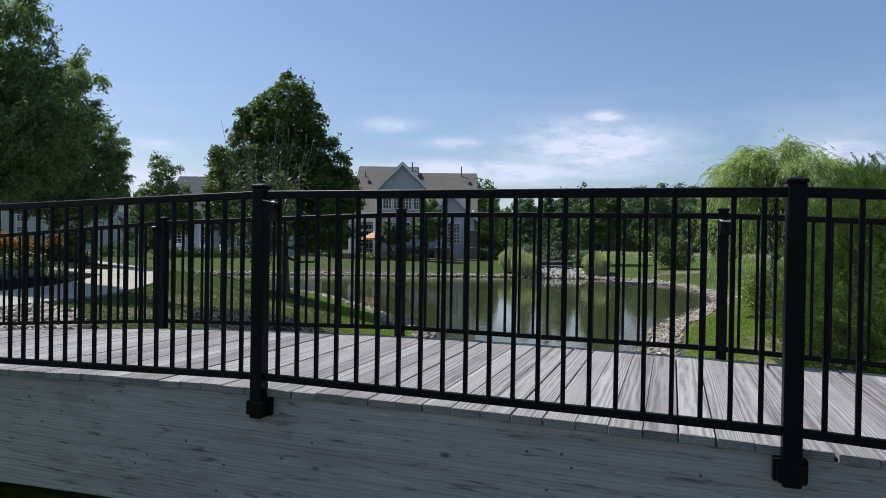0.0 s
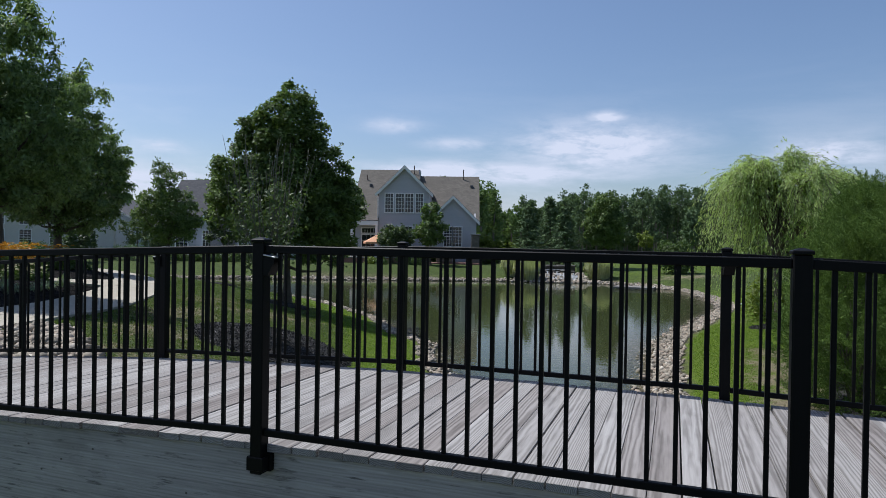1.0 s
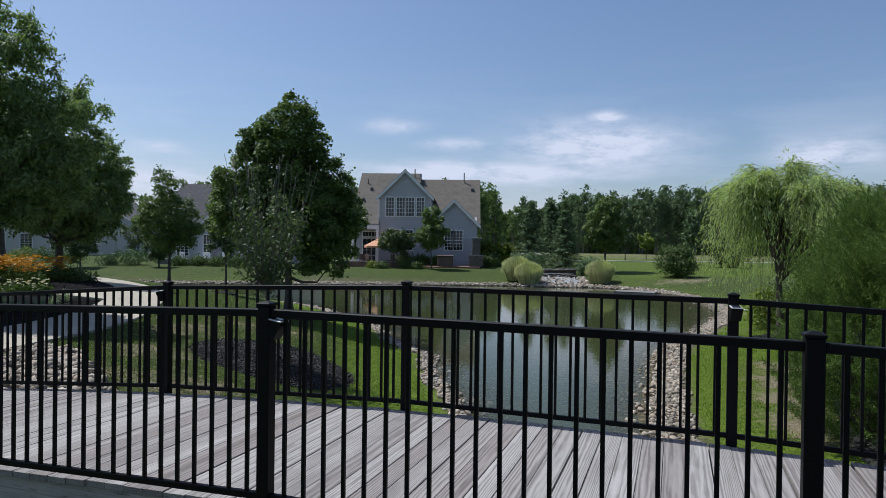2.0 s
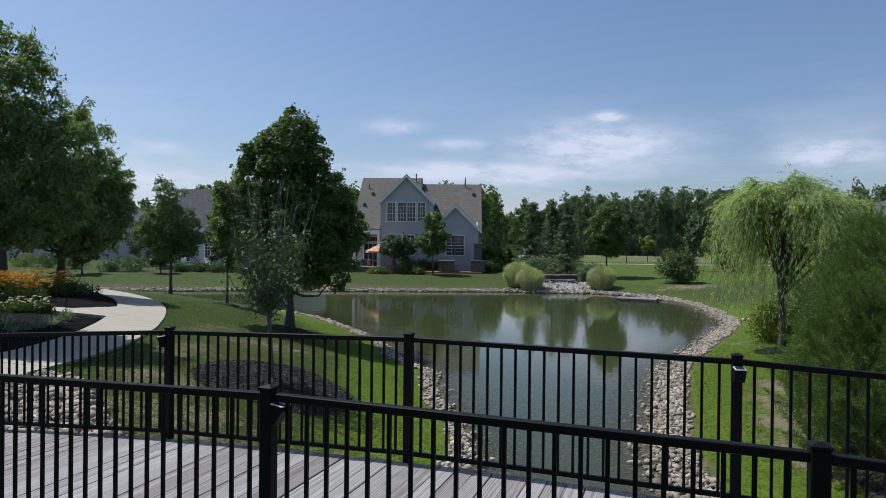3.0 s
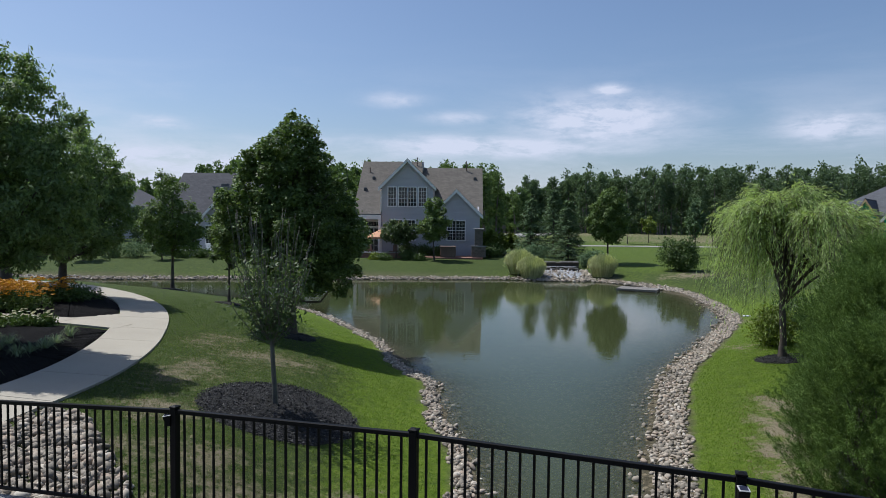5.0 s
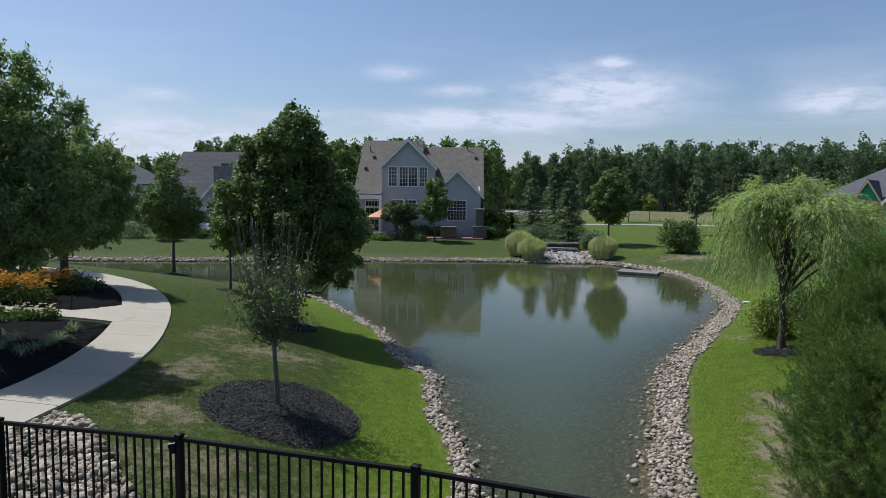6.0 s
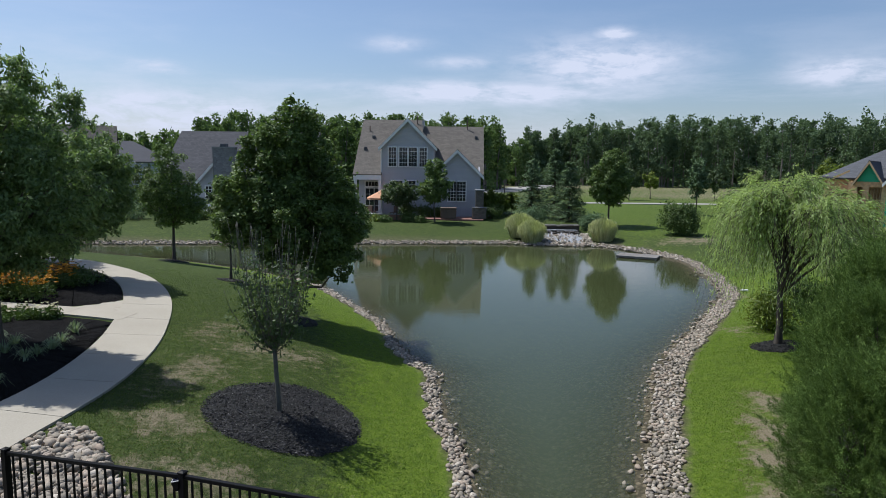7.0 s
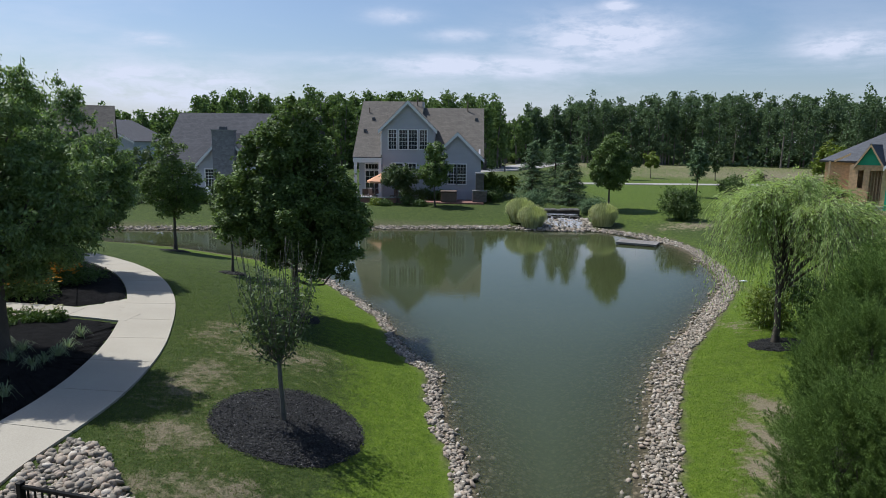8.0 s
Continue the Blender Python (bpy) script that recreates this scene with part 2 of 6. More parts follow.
m = Mat("single_river_stone", 0.75, 0, 0.35)
v = m.vec((1, 1, 1), jitter=True)
tone = m.ramp(m.each(), (0.0, (0.085, 0.072, 0.053)), (0.3, (0.205, 0.172, 0.128)), (0.55, (0.33, 0.28, 0.215)), (0.78, (0.34, 0.25, 0.18)), (0.92, (0.43, 0.37, 0.295)), (1.0, (0.61, 0.555, 0.465)))
m.color(m.mix(0.3, tone, m.ramp(m.noise(v, 24, 5, 0.7), (0.3, (0.17, 0.16, 0.13)), (0.7, (0.42, 0.39, 0.335)))))
m.bump(m.noise(v, 40, 4), 0.35, 0.006)
STONE_ONE = m.m

m = Mat("ground_cover", 0.9, 0, 0.15)
v = m.vec()
big, mid, small = m.noise(v, 0.22, 5, 0.6), m.noise(v, 1.7, 5, 0.65), m.noise(v, 26, 4, 0.7)
patchy = m.noise(v, 5.0, 6, 0.7)
lush = m.span(m.math("ADD", m.attr("lush"), m.span(patchy, 0.3, 0.7, -0.35, 0.35)), 0.15, 0.85)
dull = m.mix(0.45, m.ramp(patchy, (0.38, (0.021, 0.040, 0.009)), (0.64, (0.075, 0.106, 0.025))), m.ramp(small, (0.3, (0.019, 0.036, 0.008)), (0.72, (0.082, 0.113, 0.028))))
fresh = m.mix(0.45, m.ramp(patchy, (0.38, (0.062, 0.108, 0.008)), (0.64, (0.145, 0.212, 0.018))), m.ramp(small, (0.3, (0.050, 0.090, 0.007)), (0.72, (0.160, 0.230, 0.023))))
turf = m.mix(lush, dull, fresh)
turf = m.mix(m.span(big, 0.45, 0.7, 0.0, 0.35), turf, (0.072, 0.100, 0.022))
fleck = m.noise(v, 13.0, 5, 0.75)
turf = m.mix(m.span(fleck, 0.52, 0.70, 0.0, 0.40), turf, (0.15, 0.15, 0.05))
turf = m.mix(m.span(fleck, 0.46, 0.32, 0.0, 0.55), turf, (0.022, 0.040, 0.008))
straw = m.ramp(small, (0.3, (0.12, 0.102, 0.064)), (0.7, (0.27, 0.235, 0.155)))
dry = m.math("ADD", m.math("MULTIPLY", m.attr("dry"), 1.1), m.math("MULTIPLY", m.span(mid, 0.4, 0.75), m.attr("dry")))
dry = m.span(m.math("ADD", dry, m.math("ADD", m.span(patchy, 0.3, 0.72, -0.65, 0.65), m.span(mid, 0.3, 0.7, -0.3, 0.3))), 0.45, 1.15)
land = m.mix(dry, turf, straw)
pebble = m.n.new("ShaderNodeTexVoronoi")
pebble.inputs["Scale"].default_value = 9.0
m.l.new(v, pebble.inputs["Vector"])
bed = m.mix(0.5, m.ramp(pebble.outputs["Color"], (0.15, (0.055, 0.048, 0.030)), (0.85, (0.30, 0.245, 0.165))), m.ramp(mid, (0.3, (0.07, 0.066, 0.038)), (0.7, (0.15, 0.13, 0.08))))
bed = m.mix(m.span(pebble.outputs["Distance"], 0.35, 0.6, 0.0, 0.7), bed, (0.05, 0.045, 0.028))
m.color(m.mix(m.attr("stony"), land, bed))
m.bump(m.math("ADD", small, m.math("MULTIPLY", patchy, 1.5)), 1.0, 0.04)
GROUND = m.m

m = Mat("pond_water", 0.035, 0, 0.5)
m.p.inputs["IOR"].default_value = 1.33
v = m.vec((1.0, 1.0, 1.0))
patch = m.noise(v, 0.12, 3)
m.color(m.ramp(patch, (0.3, (0.048, 0.060, 0.023)), (0.7, (0.056, 0.069, 0.030))))
m.l.new(m.attr("murk"), m.p.inputs["Alpha"])
ripple = m.math("ADD", m.noise(m.vec((1.0, 2.2, 1)), 2.2, 3, 0.5), m.math("MULTIPLY", m.noise(m.vec((1.0, 1.6, 1)), 9.0, 2, 0.5), 0.25))
m.bump(ripple, 0.09, 0.02)
WATER = m.m

m = Mat("falling_water", 0.2, 0, 0.5)
m.color(m.ramp(m.noise(m.vec((14, 14, 1.5)), 1.0, 4, 0.7), (0.40, (0.16, 0.17, 0.18)), (0.68, (0.66, 0.68, 0.70))))
FOAM = m.m


def siding(name, base):
    """Horizontal lap siding, boards of 11 cm."""
    m = Mat(name, 0.6, 0, 0.3)
    w = m.n.new("ShaderNodeTexWave")
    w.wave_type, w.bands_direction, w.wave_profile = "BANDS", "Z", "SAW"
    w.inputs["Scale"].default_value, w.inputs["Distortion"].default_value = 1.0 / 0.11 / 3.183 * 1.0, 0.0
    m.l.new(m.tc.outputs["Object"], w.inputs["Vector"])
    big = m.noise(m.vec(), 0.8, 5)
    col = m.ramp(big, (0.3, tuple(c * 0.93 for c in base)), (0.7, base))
    # thin line of shade beneath each lap, put into the colour
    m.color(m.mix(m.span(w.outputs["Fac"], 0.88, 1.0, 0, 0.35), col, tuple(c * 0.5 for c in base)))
    m.bump(w.outputs["Fac"], 0.6, 0.015)
    return m.m


def shingles(name, base):
    m = Mat(name, 0.9, 0, 0.2)
    br = m.n.new("ShaderNodeTexBrick")
    br.inputs["Scale"].default_value = 1.0
    br.inputs["Brick Width"].default_value, br.inputs["Row Height"].default_value = 0.3, 0.14
    br.inputs["Mortar Size"].default_value = 0.008
    br.inputs["Color1"].default_value = (*(c * 0.8 for c in base), 1)
    br.inputs["Color2"].default_value = (*(c * 1.15 for c in base), 1)
    br.inputs["Mortar"].default_value = (*(c * 0.5 for c in base), 1)
    m.l.new(m.vec(), br.inputs["Vector"])
    m.color(m.mix(0.3, br.outputs["Color"], m.ramp(m.noise(m.vec(), 1.1, 5), (0.3, tuple(c * 0.75 for c in base)), (0.7, tuple(c * 1.2 for c in base)))))
    m.bump(m.noise(m.vec(), 18, 3), 0.4, 0.01)
    return m.m


def stonework(name, base):
    m = Mat(name, 0.85, 0, 0.25)
    vo = m.n.new("ShaderNodeTexVoronoi")
    vo.inputs["Scale"].default_value = 3.6
    m.l.new(m.vec((1, 1, 1.6)), vo.inputs["Vector"])
    m.color(m.mix(0.6, m.ramp(vo.outputs["Color"], (0.1, tuple(c * 0.55 for c in base)), (0.9, tuple(c * 1.4 for c in base))), m.ramp(m.noise(m.vec(), 9, 4), (0.3, tuple(c * 0.7 for c in base)), (0.7, tuple(c * 1.2 for c in base)))))
    m.bump(vo.outputs["Distance"], 0.6, 0.03)
    return m.m


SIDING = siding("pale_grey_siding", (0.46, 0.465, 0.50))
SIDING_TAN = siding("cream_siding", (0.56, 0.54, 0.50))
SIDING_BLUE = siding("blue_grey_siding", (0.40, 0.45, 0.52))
ROOF = shingles("tan_shingles", (0.145, 0.132, 0.116))
ROOF_GREY = shingles("grey_shingles", (0.088, 0.089, 0.098))
ROOF_DARK = shingles("charcoal_shingles", (0.10, 0.105, 0.115))
STACK = stonework("grey_stone_veneer", (0.22, 0.215, 0.22))
PILLAR = stonework("brown_stone_veneer", (0.14, 0.125, 0.11))
m = Mat("window_glass", 0.03, 0, 0.6)
m.color(m.ramp(m.noise(m.vec(), 0.8, 3), (0.3, (0.012, 0.015, 0.02)), (0.7, (0.04, 0.045, 0.05))))
GLASS = m.m

MAPLE = leafy("maple_leaf", (0.028, 0.056, 0.018), (0.205, 0.29, 0.085), 0.30)
PEAR = leafy("pear_leaf", (0.056, 0.092, 0.040), (0.275, 0.375, 0.15), 0.42)
PLUM = leafy("young_tree_leaf", (0.034, 0.062, 0.027), (0.125, 0.17, 0.07), 0.30)
WILLOW = leafy("willow_leaf", (0.18, 0.25, 0.085), (0.52, 0.62, 0.27), 0.5)
JUNIPER = leafy("juniper_sprig", (0.020, 0.046, 0.014), (0.19, 0.28, 0.072), 0.20, 0.7)
SPRUCE = leafy("spruce_needle", (0.065, 0.115, 0.065), (0.19, 0.26, 0.135), 0.15, 0.7)
# haze of the distance is mixed into this paler leaf colour
WOODS = leafy("woodland_leaf", (0.065, 0.105, 0.062), (0.16, 0.22, 0.115), 0.25, 0.7)
# yellower copy for the left woods, sunlight on them painted into the leaves
WOODS_LIT = leafy("lighter_woodland_leaf", (0.07, 0.115, 0.05), (0.18, 0.25, 0.095), 0.34, 0.7)
SHRUB = leafy("shrub_leaf", (0.035, 0.07, 0.02), (0.11, 0.165, 0.04), 0.28)
YELLOWISH = leafy("yellow_green_leaf", (0.09, 0.13, 0.02), (0.22, 0.27, 0.05), 0.35)
PLUME = leafy("maiden_grass_blade", (0.26, 0.29, 0.12), (0.70, 0.70, 0.44), 0.45)
STRAP = leafy("strap_leaf", (0.12, 0.17, 0.10), (0.34, 0.41, 0.27), 0.35)
WOOD_BARK = plain("pale_pine_bark", (0.17, 0.15, 0.13), 0.9, 0, 2.0, 0.4)
STREET = plain("grey_street_concrete", (0.30, 0.285, 0.265), 0.9, 0, 0.4, 0.3)
DOCK = plain("brown_grey_dock_timber", (0.19, 0.175, 0.16), 0.85, 0, 5, 0.35)
LEDGE = plain("wet_dark_stone", (0.105, 0.098, 0.088), 0.4, 0, 6, 0.4, 0.5, 0.02)
PETAL = leafy("orange_petal", (0.34, 0.15, 0.014), (0.55, 0.28, 0.035), 0.3)
BLADE = leafy("lawn_blade", (0.045, 0.084, 0.013), (0.128, 0.182, 0.028), 0.36)
BLADE_FRESH = leafy("fresh_lawn_blade", (0.066, 0.128, 0.010), (0.20, 0.295, 0.028), 0.4)
PALE_PETAL = leafy("pale_petal", (0.45, 0.40, 0.30), (0.75, 0.68, 0.58), 0.3)
BLADE_DRY = leafy("dry_lawn_blade", (0.10, 0.092, 0.040), (0.26, 0.23, 0.12), 0.3)

# ---- mesh helpers ----


def base_of(name, at=(0, 0, 0), turn=0.0):
    ob = new(name)
    ob.matrix_world = pose(*at, 0, 0, turn)
    return ob


def shape(name, verts, faces, material, parent=None, label="", smooth=False):
    """A mesh object out of vertex and face arrays, in its parent's space."""
    me = bpy.data.meshes.new(name)
    if isinstance(faces, np.ndarray):
        me.vertices.add(len(verts))
        me.vertices.foreach_set("co", np.asarray(verts, np.float32).ravel())
        me.loops.add(faces.size)
        me.loops.foreach_set("vertex_index", faces.astype(np.int32).ravel())
        me.polygons.add(len(faces))
        me.polygons.foreach_set("loop_start", np.arange(0, faces.size, faces.shape[1], dtype=np.int32))
        me.update(calc_edges=True)
    else:
        me.from_pydata(verts.tolist() if hasattr(verts, "tolist") else verts, [], faces)
    me.materials.append(material)
    if smooth:
        me.polygons.foreach_set("use_smooth", [True] * len(me.polygons))
    ob = new(name, me)
    if parent is not None:
        ob.parent = parent
    return tagged(ob, label)


def part(name, bm, material, parent=None, label="", smooth=False):
    me = bpy.data.meshes.new(name)
    bm.to_mesh(me)
    bm.free()
    me.materials.append(material)
    if smooth:
        me.polygons.foreach_set("use_smooth", [True] * len(me.polygons))
    ob = new(name, me)
    if parent is not None:
        ob.parent = parent
    return tagged(ob, label)


def again(ob, m, parent=None):
    """Another object on the same mesh."""
    o = new(ob.name.split(".")[0], ob.data)
    o.parent = parent if parent is not None else ob.parent
    o.matrix_basis = m
    return o


def box(bm, lo, hi, bevel=0.0, m=None):
    lo, hi = Vector(lo), Vector(hi)
    mat = Matrix.Translation((lo + hi) / 2) @ Matrix.Diagonal((*(hi - lo), 1))
    r = bmesh.ops.create_cube(bm, size=1, matrix=mat)
    if bevel:
        edges = list({e for v in r["verts"] for e in v.link_edges})
        out = bmesh.ops.bevel(bm, geom=edges, offset=bevel, segments=1, affect="EDGES")
        verts = list({v for f in out["faces"] for v in f.verts} | {v for v in r["verts"] if v.is_valid})
    else:
        verts = r["verts"]
    if m is not None:
        bmesh.ops.transform(bm, matrix=m, verts=[v for v in verts if v.is_valid])
    return bm


def boxed(name, lo, hi, material, parent=None, label="", bevel=0.0, m=None):
    return part(name, box(bmesh.new(), lo, hi, bevel, m), material, parent, label)


def prism(name, outline, axis, a, b, material, parent=None, label=""):
    """An outline in two axes, drawn out along the third from a to b."""
    bm = bmesh.new()
    def at(p, w):
        q = [p[0], p[1]]
        q.insert(axis, w)
        return q
    va = [bm.verts.new(at(p, a)) for p in outline]
    vb = [bm.verts.new(at(p, b)) for p in outline]
    bm.faces.new(va)
    bm.faces.new(vb[::-1])
    n = len(outline)
    for i in range(n):
        bm.faces.new((va[i], vb[i], vb[(i + 1) % n], va[(i + 1) % n]))
    bmesh.ops.recalc_face_normals(bm, faces=bm.faces)
    return part(name, bm, material, parent, label)


def tube_arrays(lines, sides=6):
    """Tapered tubes along polylines [(points, radii), ...] as one vertex and face array."""
    V, F, k = [], [], 0
    for pts, rad in lines:
        pts = np.asarray(pts, float)
        d = np.gradient(pts, axis=0)
        d /= np.linalg.norm(d, axis=1, keepdims=True) + 1e-9
        ref = np.where(np.abs(d[:, 2:3]) > 0.9, [[1.0, 0, 0]], [[0, 0, 1.0]])
        s = np.cross(d, ref)
        s /= np.linalg.norm(s, axis=1, keepdims=True) + 1e-9
        w = np.cross(d, s)
        a = np.linspace(0, 2 * np.pi, sides, endpoint=False)
        ring = pts[:, None] + np.asarray(rad)[:, None, None] * (s[:, None] * np.cos(a)[None, :, None] + w[:, None] * np.sin(a)[None, :, None])
        V.append(ring.reshape(-1, 3))
        n = len(pts)
        for i in range(n - 1):
            for j in range(sides):
                F.append((k + i * sides + j, k + i * sides + (j + 1) % sides, k + (i + 1) * sides + (j + 1) % sides, k + (i + 1) * sides + j))
        F.append(tuple(k + (n - 1) * sides + j for j in range(sides)))
        k += n * sides
    return np.concatenate(V), F


def leaf_arrays(pos, size, rng, ahead=None, width=0.5, up=0.35, flat=0.0, facing=None):
    """Diamond-shaped leaves at pos; ahead: their directions, random if none; flat: how far their faces turn to the sky; facing: where their faces turn."""
    n = len(pos)
    if ahead is None:
        ahead = rng.normal(size=(n, 3))
        ahead[:, 2] -= up
    ahead = ahead / (np.linalg.norm(ahead, axis=1, keepdims=True) + 1e-9)
    turned = rng.normal(size=(n, 3)) + np.array([0, 0, 2.2 * flat])
    if facing is not None:
        turned = turned * 0.55 + facing
    side = np.cross(ahead, turned)
    side /= np.linalg.norm(side, axis=1, keepdims=True) + 1e-9
    L = (size * rng.uniform(0.65, 1.3, n))[:, None]
    W = L * width * 0.5
    V = np.stack([pos, pos + ahead * L * 0.45 + side * W, pos + ahead * L, pos + ahead * L * 0.45 - side * W], 1).reshape(-1, 3)
    return V, np.arange(n * 4).reshape(-1, 4)


def in_lobes(lobes, n, rng, shell=2.4):
    """Random places in a crown made of ellipsoid lobes (cx, cy, cz, rx, ry, rz), denser towards its skin."""
    lb = np.array(lobes, float)
    vol = lb[:, 3] * lb[:, 4] * lb[:, 5]
    pick = rng.choice(len(lb), n, p=vol / vol.sum())
    d = rng.normal(size=(n, 3))
    d /= np.linalg.norm(d, axis=1, keepdims=True)
    r = rng.uniform(0.05, 1, n) ** (1 / shell)
    return lb[pick, :3] + d * r[:, None] * lb[pick, 3:]


def limb(a, b, rng, r0, r1, sag=0.12, n=5):
    a, b = np.asarray(a, float), np.asarray(b, float)
    t = np.linspace(0, 1, n)[:, None]
    p = a + (b - a) * t
    p[1:-1] += rng.normal(size=(n - 2, 3)) * np.linalg.norm(b - a) * 0.05
    p[:, 2] -= np.linalg.norm(b - a) * sag * (t[:, 0] * (1 - t[:, 0])) * 2
    return p, np.linspace(r0, r1, n)

# ---- the land and the pond ----
BRIDGE = pose(0, 0, 0, 0, 0, -17.5)
LEFT_SHORE = ((-6, -14), (-7.5, -6), (-3.5, 0.5), (-1.2, 4.5), (-0.1, 8), (-0.05, 11), (-0.25, 12.7), (-0.55, 14), (-0.8, 15.7), (-1.0, 17.2), (-1.6, 18.3), (-2.4, 20.2), (-2.95, 22.2), (-3.7, 23.7), (-5.6, 27.2), (-7.2, 29.6), (-10.5, 32.8), (-15, 35.6), (-20, 37.8), (-27, 39.5), (-36, 41))
FAR_SHORE = ((-36, 43.5), (-30, 43.2), (-24.3, 43.3), (-17, 44.5), (-7.8, 45.8), (-3, 46.5), (2.7, 47.2), (5.1, 46.6), (8.4, 46.8), (10.4, 45.2), (12.6, 40.5))
RIGHT_SHORE = ((12.3, 34.5), (11.3, 29.6), (9.4, 25.7), (6.8, 21), (5.35, 18.2), (4.5, 16), (3.65, 13.2), (3.0, 11), (2.6, 8.5), (2.4, 5.5), (4, 0.5), (8, -5), (6, -14))


def smooth_loop(pts, per=6):
    """A closed Catmull-Rom curve through pts."""
    p = np.array(pts, float)
    a, b, c, d = np.roll(p, 1, 0), p, np.roll(p, -1, 0), np.roll(p, -2, 0)
    out = []
    for t in np.linspace(0, 1, per, endpoint=False):
        out.append(0.5 * (2 * b + (c - a) * t + (2 * a - 5 * b + 4 * c - d) * t * t + (3 * b - a - 3 * c + d) * t ** 3))
    return np.stack(out, 1).reshape(-1, 2)


def smooth_line(pts, per=8):
    p = np.array(pts, float)
    p = np.vstack([2 * p[0] - p[1], p, 2 * p[-1] - p[-2]])
    out = []
    for i in range(1, len(p) - 2):
        a, b, c, d = p[i - 1:i + 3]
        for t in np.linspace(0, 1, per, endpoint=False):
            out.append(0.5 * (2 * b + (c - a) * t + (2 * a - 5 * b + 4 * c - d) * t * t + (3 * b - a - 3 * c + d) * t ** 3))
    out.append(p[-2])
    return np.array(out)


def signed_distance(pts, loop):
    """Metres from a closed loop, minus inside it."""
    pts = np.asarray(pts, float)
    best = np.full(len(pts), 1e9)
    inside = np.zeros(len(pts), bool)
    for a, b in zip(loop, np.roll(loop, -1, 0)):
        ab, ap = b - a, pts - a
        t = np.clip((ap @ ab) / (ab @ ab + 1e-12), 0, 1)
        best = np.minimum(best, ((ap - t[:, None] * ab) ** 2).sum(1))
        cross = (a[1] > pts[:, 1]) != (b[1] > pts[:, 1])
        xi = a[0] + (pts[:, 1] - a[1]) / (b[1] - a[1] + 1e-12) * ab[0]
        inside ^= cross & (pts[:, 0] < xi)
    d = np.sqrt(best)
    return np.where(inside, -d, d)


POND = smooth_loop(LEFT_SHORE + FAR_SHORE + RIGHT_SHORE)
rng0 = np.random.default_rng(5)
POND = POND + rng0.normal(size=POND.shape) * 0.035


def step(x, a, b):
    t = np.clip((x - a) / (b - a), 0, 1)
    return t * t * (3 - 2 * t)


def terrain(pts, dist=None):
    """The height of the land above the water's level."""
    pts = np.asarray(pts, float)
    x, y = pts[:, 0], pts[:, 1]
    d = signed_distance(pts, POND) if dist is None else dist
    left = step(-x, 1.5, 4.0) * (1 - step(y, 30, 42))
    top = 0.98 + 0.62 * left
    h = 0.04 + top * (1 - np.exp(-(np.maximum(d, 0) / 5.2) ** 1.3))
    h += 0.035 * np.sin(x * 0.55 + 1.3) * np.sin(y * 0.43) * step(d, 1, 5)
    below = np.maximum(-0.40 - 1.1 * step(y, 10.5, 18), 0.04 + 0.30 * np.minimum(d, 0))
    return np.where(d > 0, h, below)


def spread(a, b, fine, reach, n):
    mid = np.arange(a, b + fine / 2, fine)
    far = np.geomspace(fine * 1.3, reach, n)
    return np.concatenate([a - far[::-1], mid, b + far])


gx, gy = spread(-20, 16, 0.22, 2600, 36), spread(4, 34, 0.22, 2600, 40)
X, Y = np.meshgrid(gx, gy)
G = np.stack([X.ravel(), Y.ravel()], 1)
GD = signed_distance(G, POND)
GZ = terrain(G, GD)
nx, ny = len(gx), len(gy)
I = np.arange(nx * ny).reshape(ny, nx)
quads = np.stack([I[:-1, :-1], I[:-1, 1:], I[1:, 1:], I[1:, :-1]], -1).reshape(-1, 4)
ground = shape("ground", np.column_stack([G, GZ]), quads, GROUND, smooth=True)
tagged(ground, "mown green lawn with dry tan patches sloping to the pond", "lawn", kind="structure")
DRY = ((6.75, 14.3, 0.5, 1.2, 1.2), (6.1, 13.0, 0.45, 1.5, 1.25), (5.5, 11.6, 0.45, 1.4, 1.2), (4.95, 10.0, 0.4, 1.3, 1.1), (-4.3, 9.3, 1.3, 0.8, 0.78), (-5.3, 11.0, 0.9, 0.9, 0.72), (-3.2, 8.6, 1.3, 0.7, 0.74), (-6.0, 13.6, 0.9, 1.6, 0.75), (-5.0, 16.0, 1.6, 1.3, 0.72), (-6.8, 17.3, 0.9, 1.6, 0.6), (-1.9, 9.4, 0.7, 0.6, 0.7), (15.5, 46, 2.5, 1.0, 0.9), (11.9, 28.5, 0.35, 3.0, 0.6), (9.0, 22, 0.7, 1.2, 0.5), (33, 56, 7, 4, 1.2), (70, 118, 62, 24, 0.98), (30, 165, 60, 26, 0.8), (-20, 160, 60, 30, 0.5))


def dryness(pts):
    out = np.zeros(len(pts))
    for cx, cy, rx, ry, amount in DRY:
        out = np.maximum(out, amount * np.exp(-((pts[:, 0] - cx) / rx) ** 2 - ((pts[:, 1] - cy) / ry) ** 2))
    return out


def lushness(pts, d):
    """How well watered the lawn is: along the water's edge, and on the low bank beside the hedge."""
    near = 1 - step(d, 1.2, 3.2)
    low = step(pts[:, 0], 1.5, 3.5) * (1 - step(pts[:, 1], 30, 40)) * 0.9
    far = step(pts[:, 1], 44, 50) * (0.05 + 0.45 * step(pts[:, 0], 8, 14))
    return np.maximum(np.maximum(near * (1 - step(pts[:, 1], 30, 40) * 0.7), low), far)


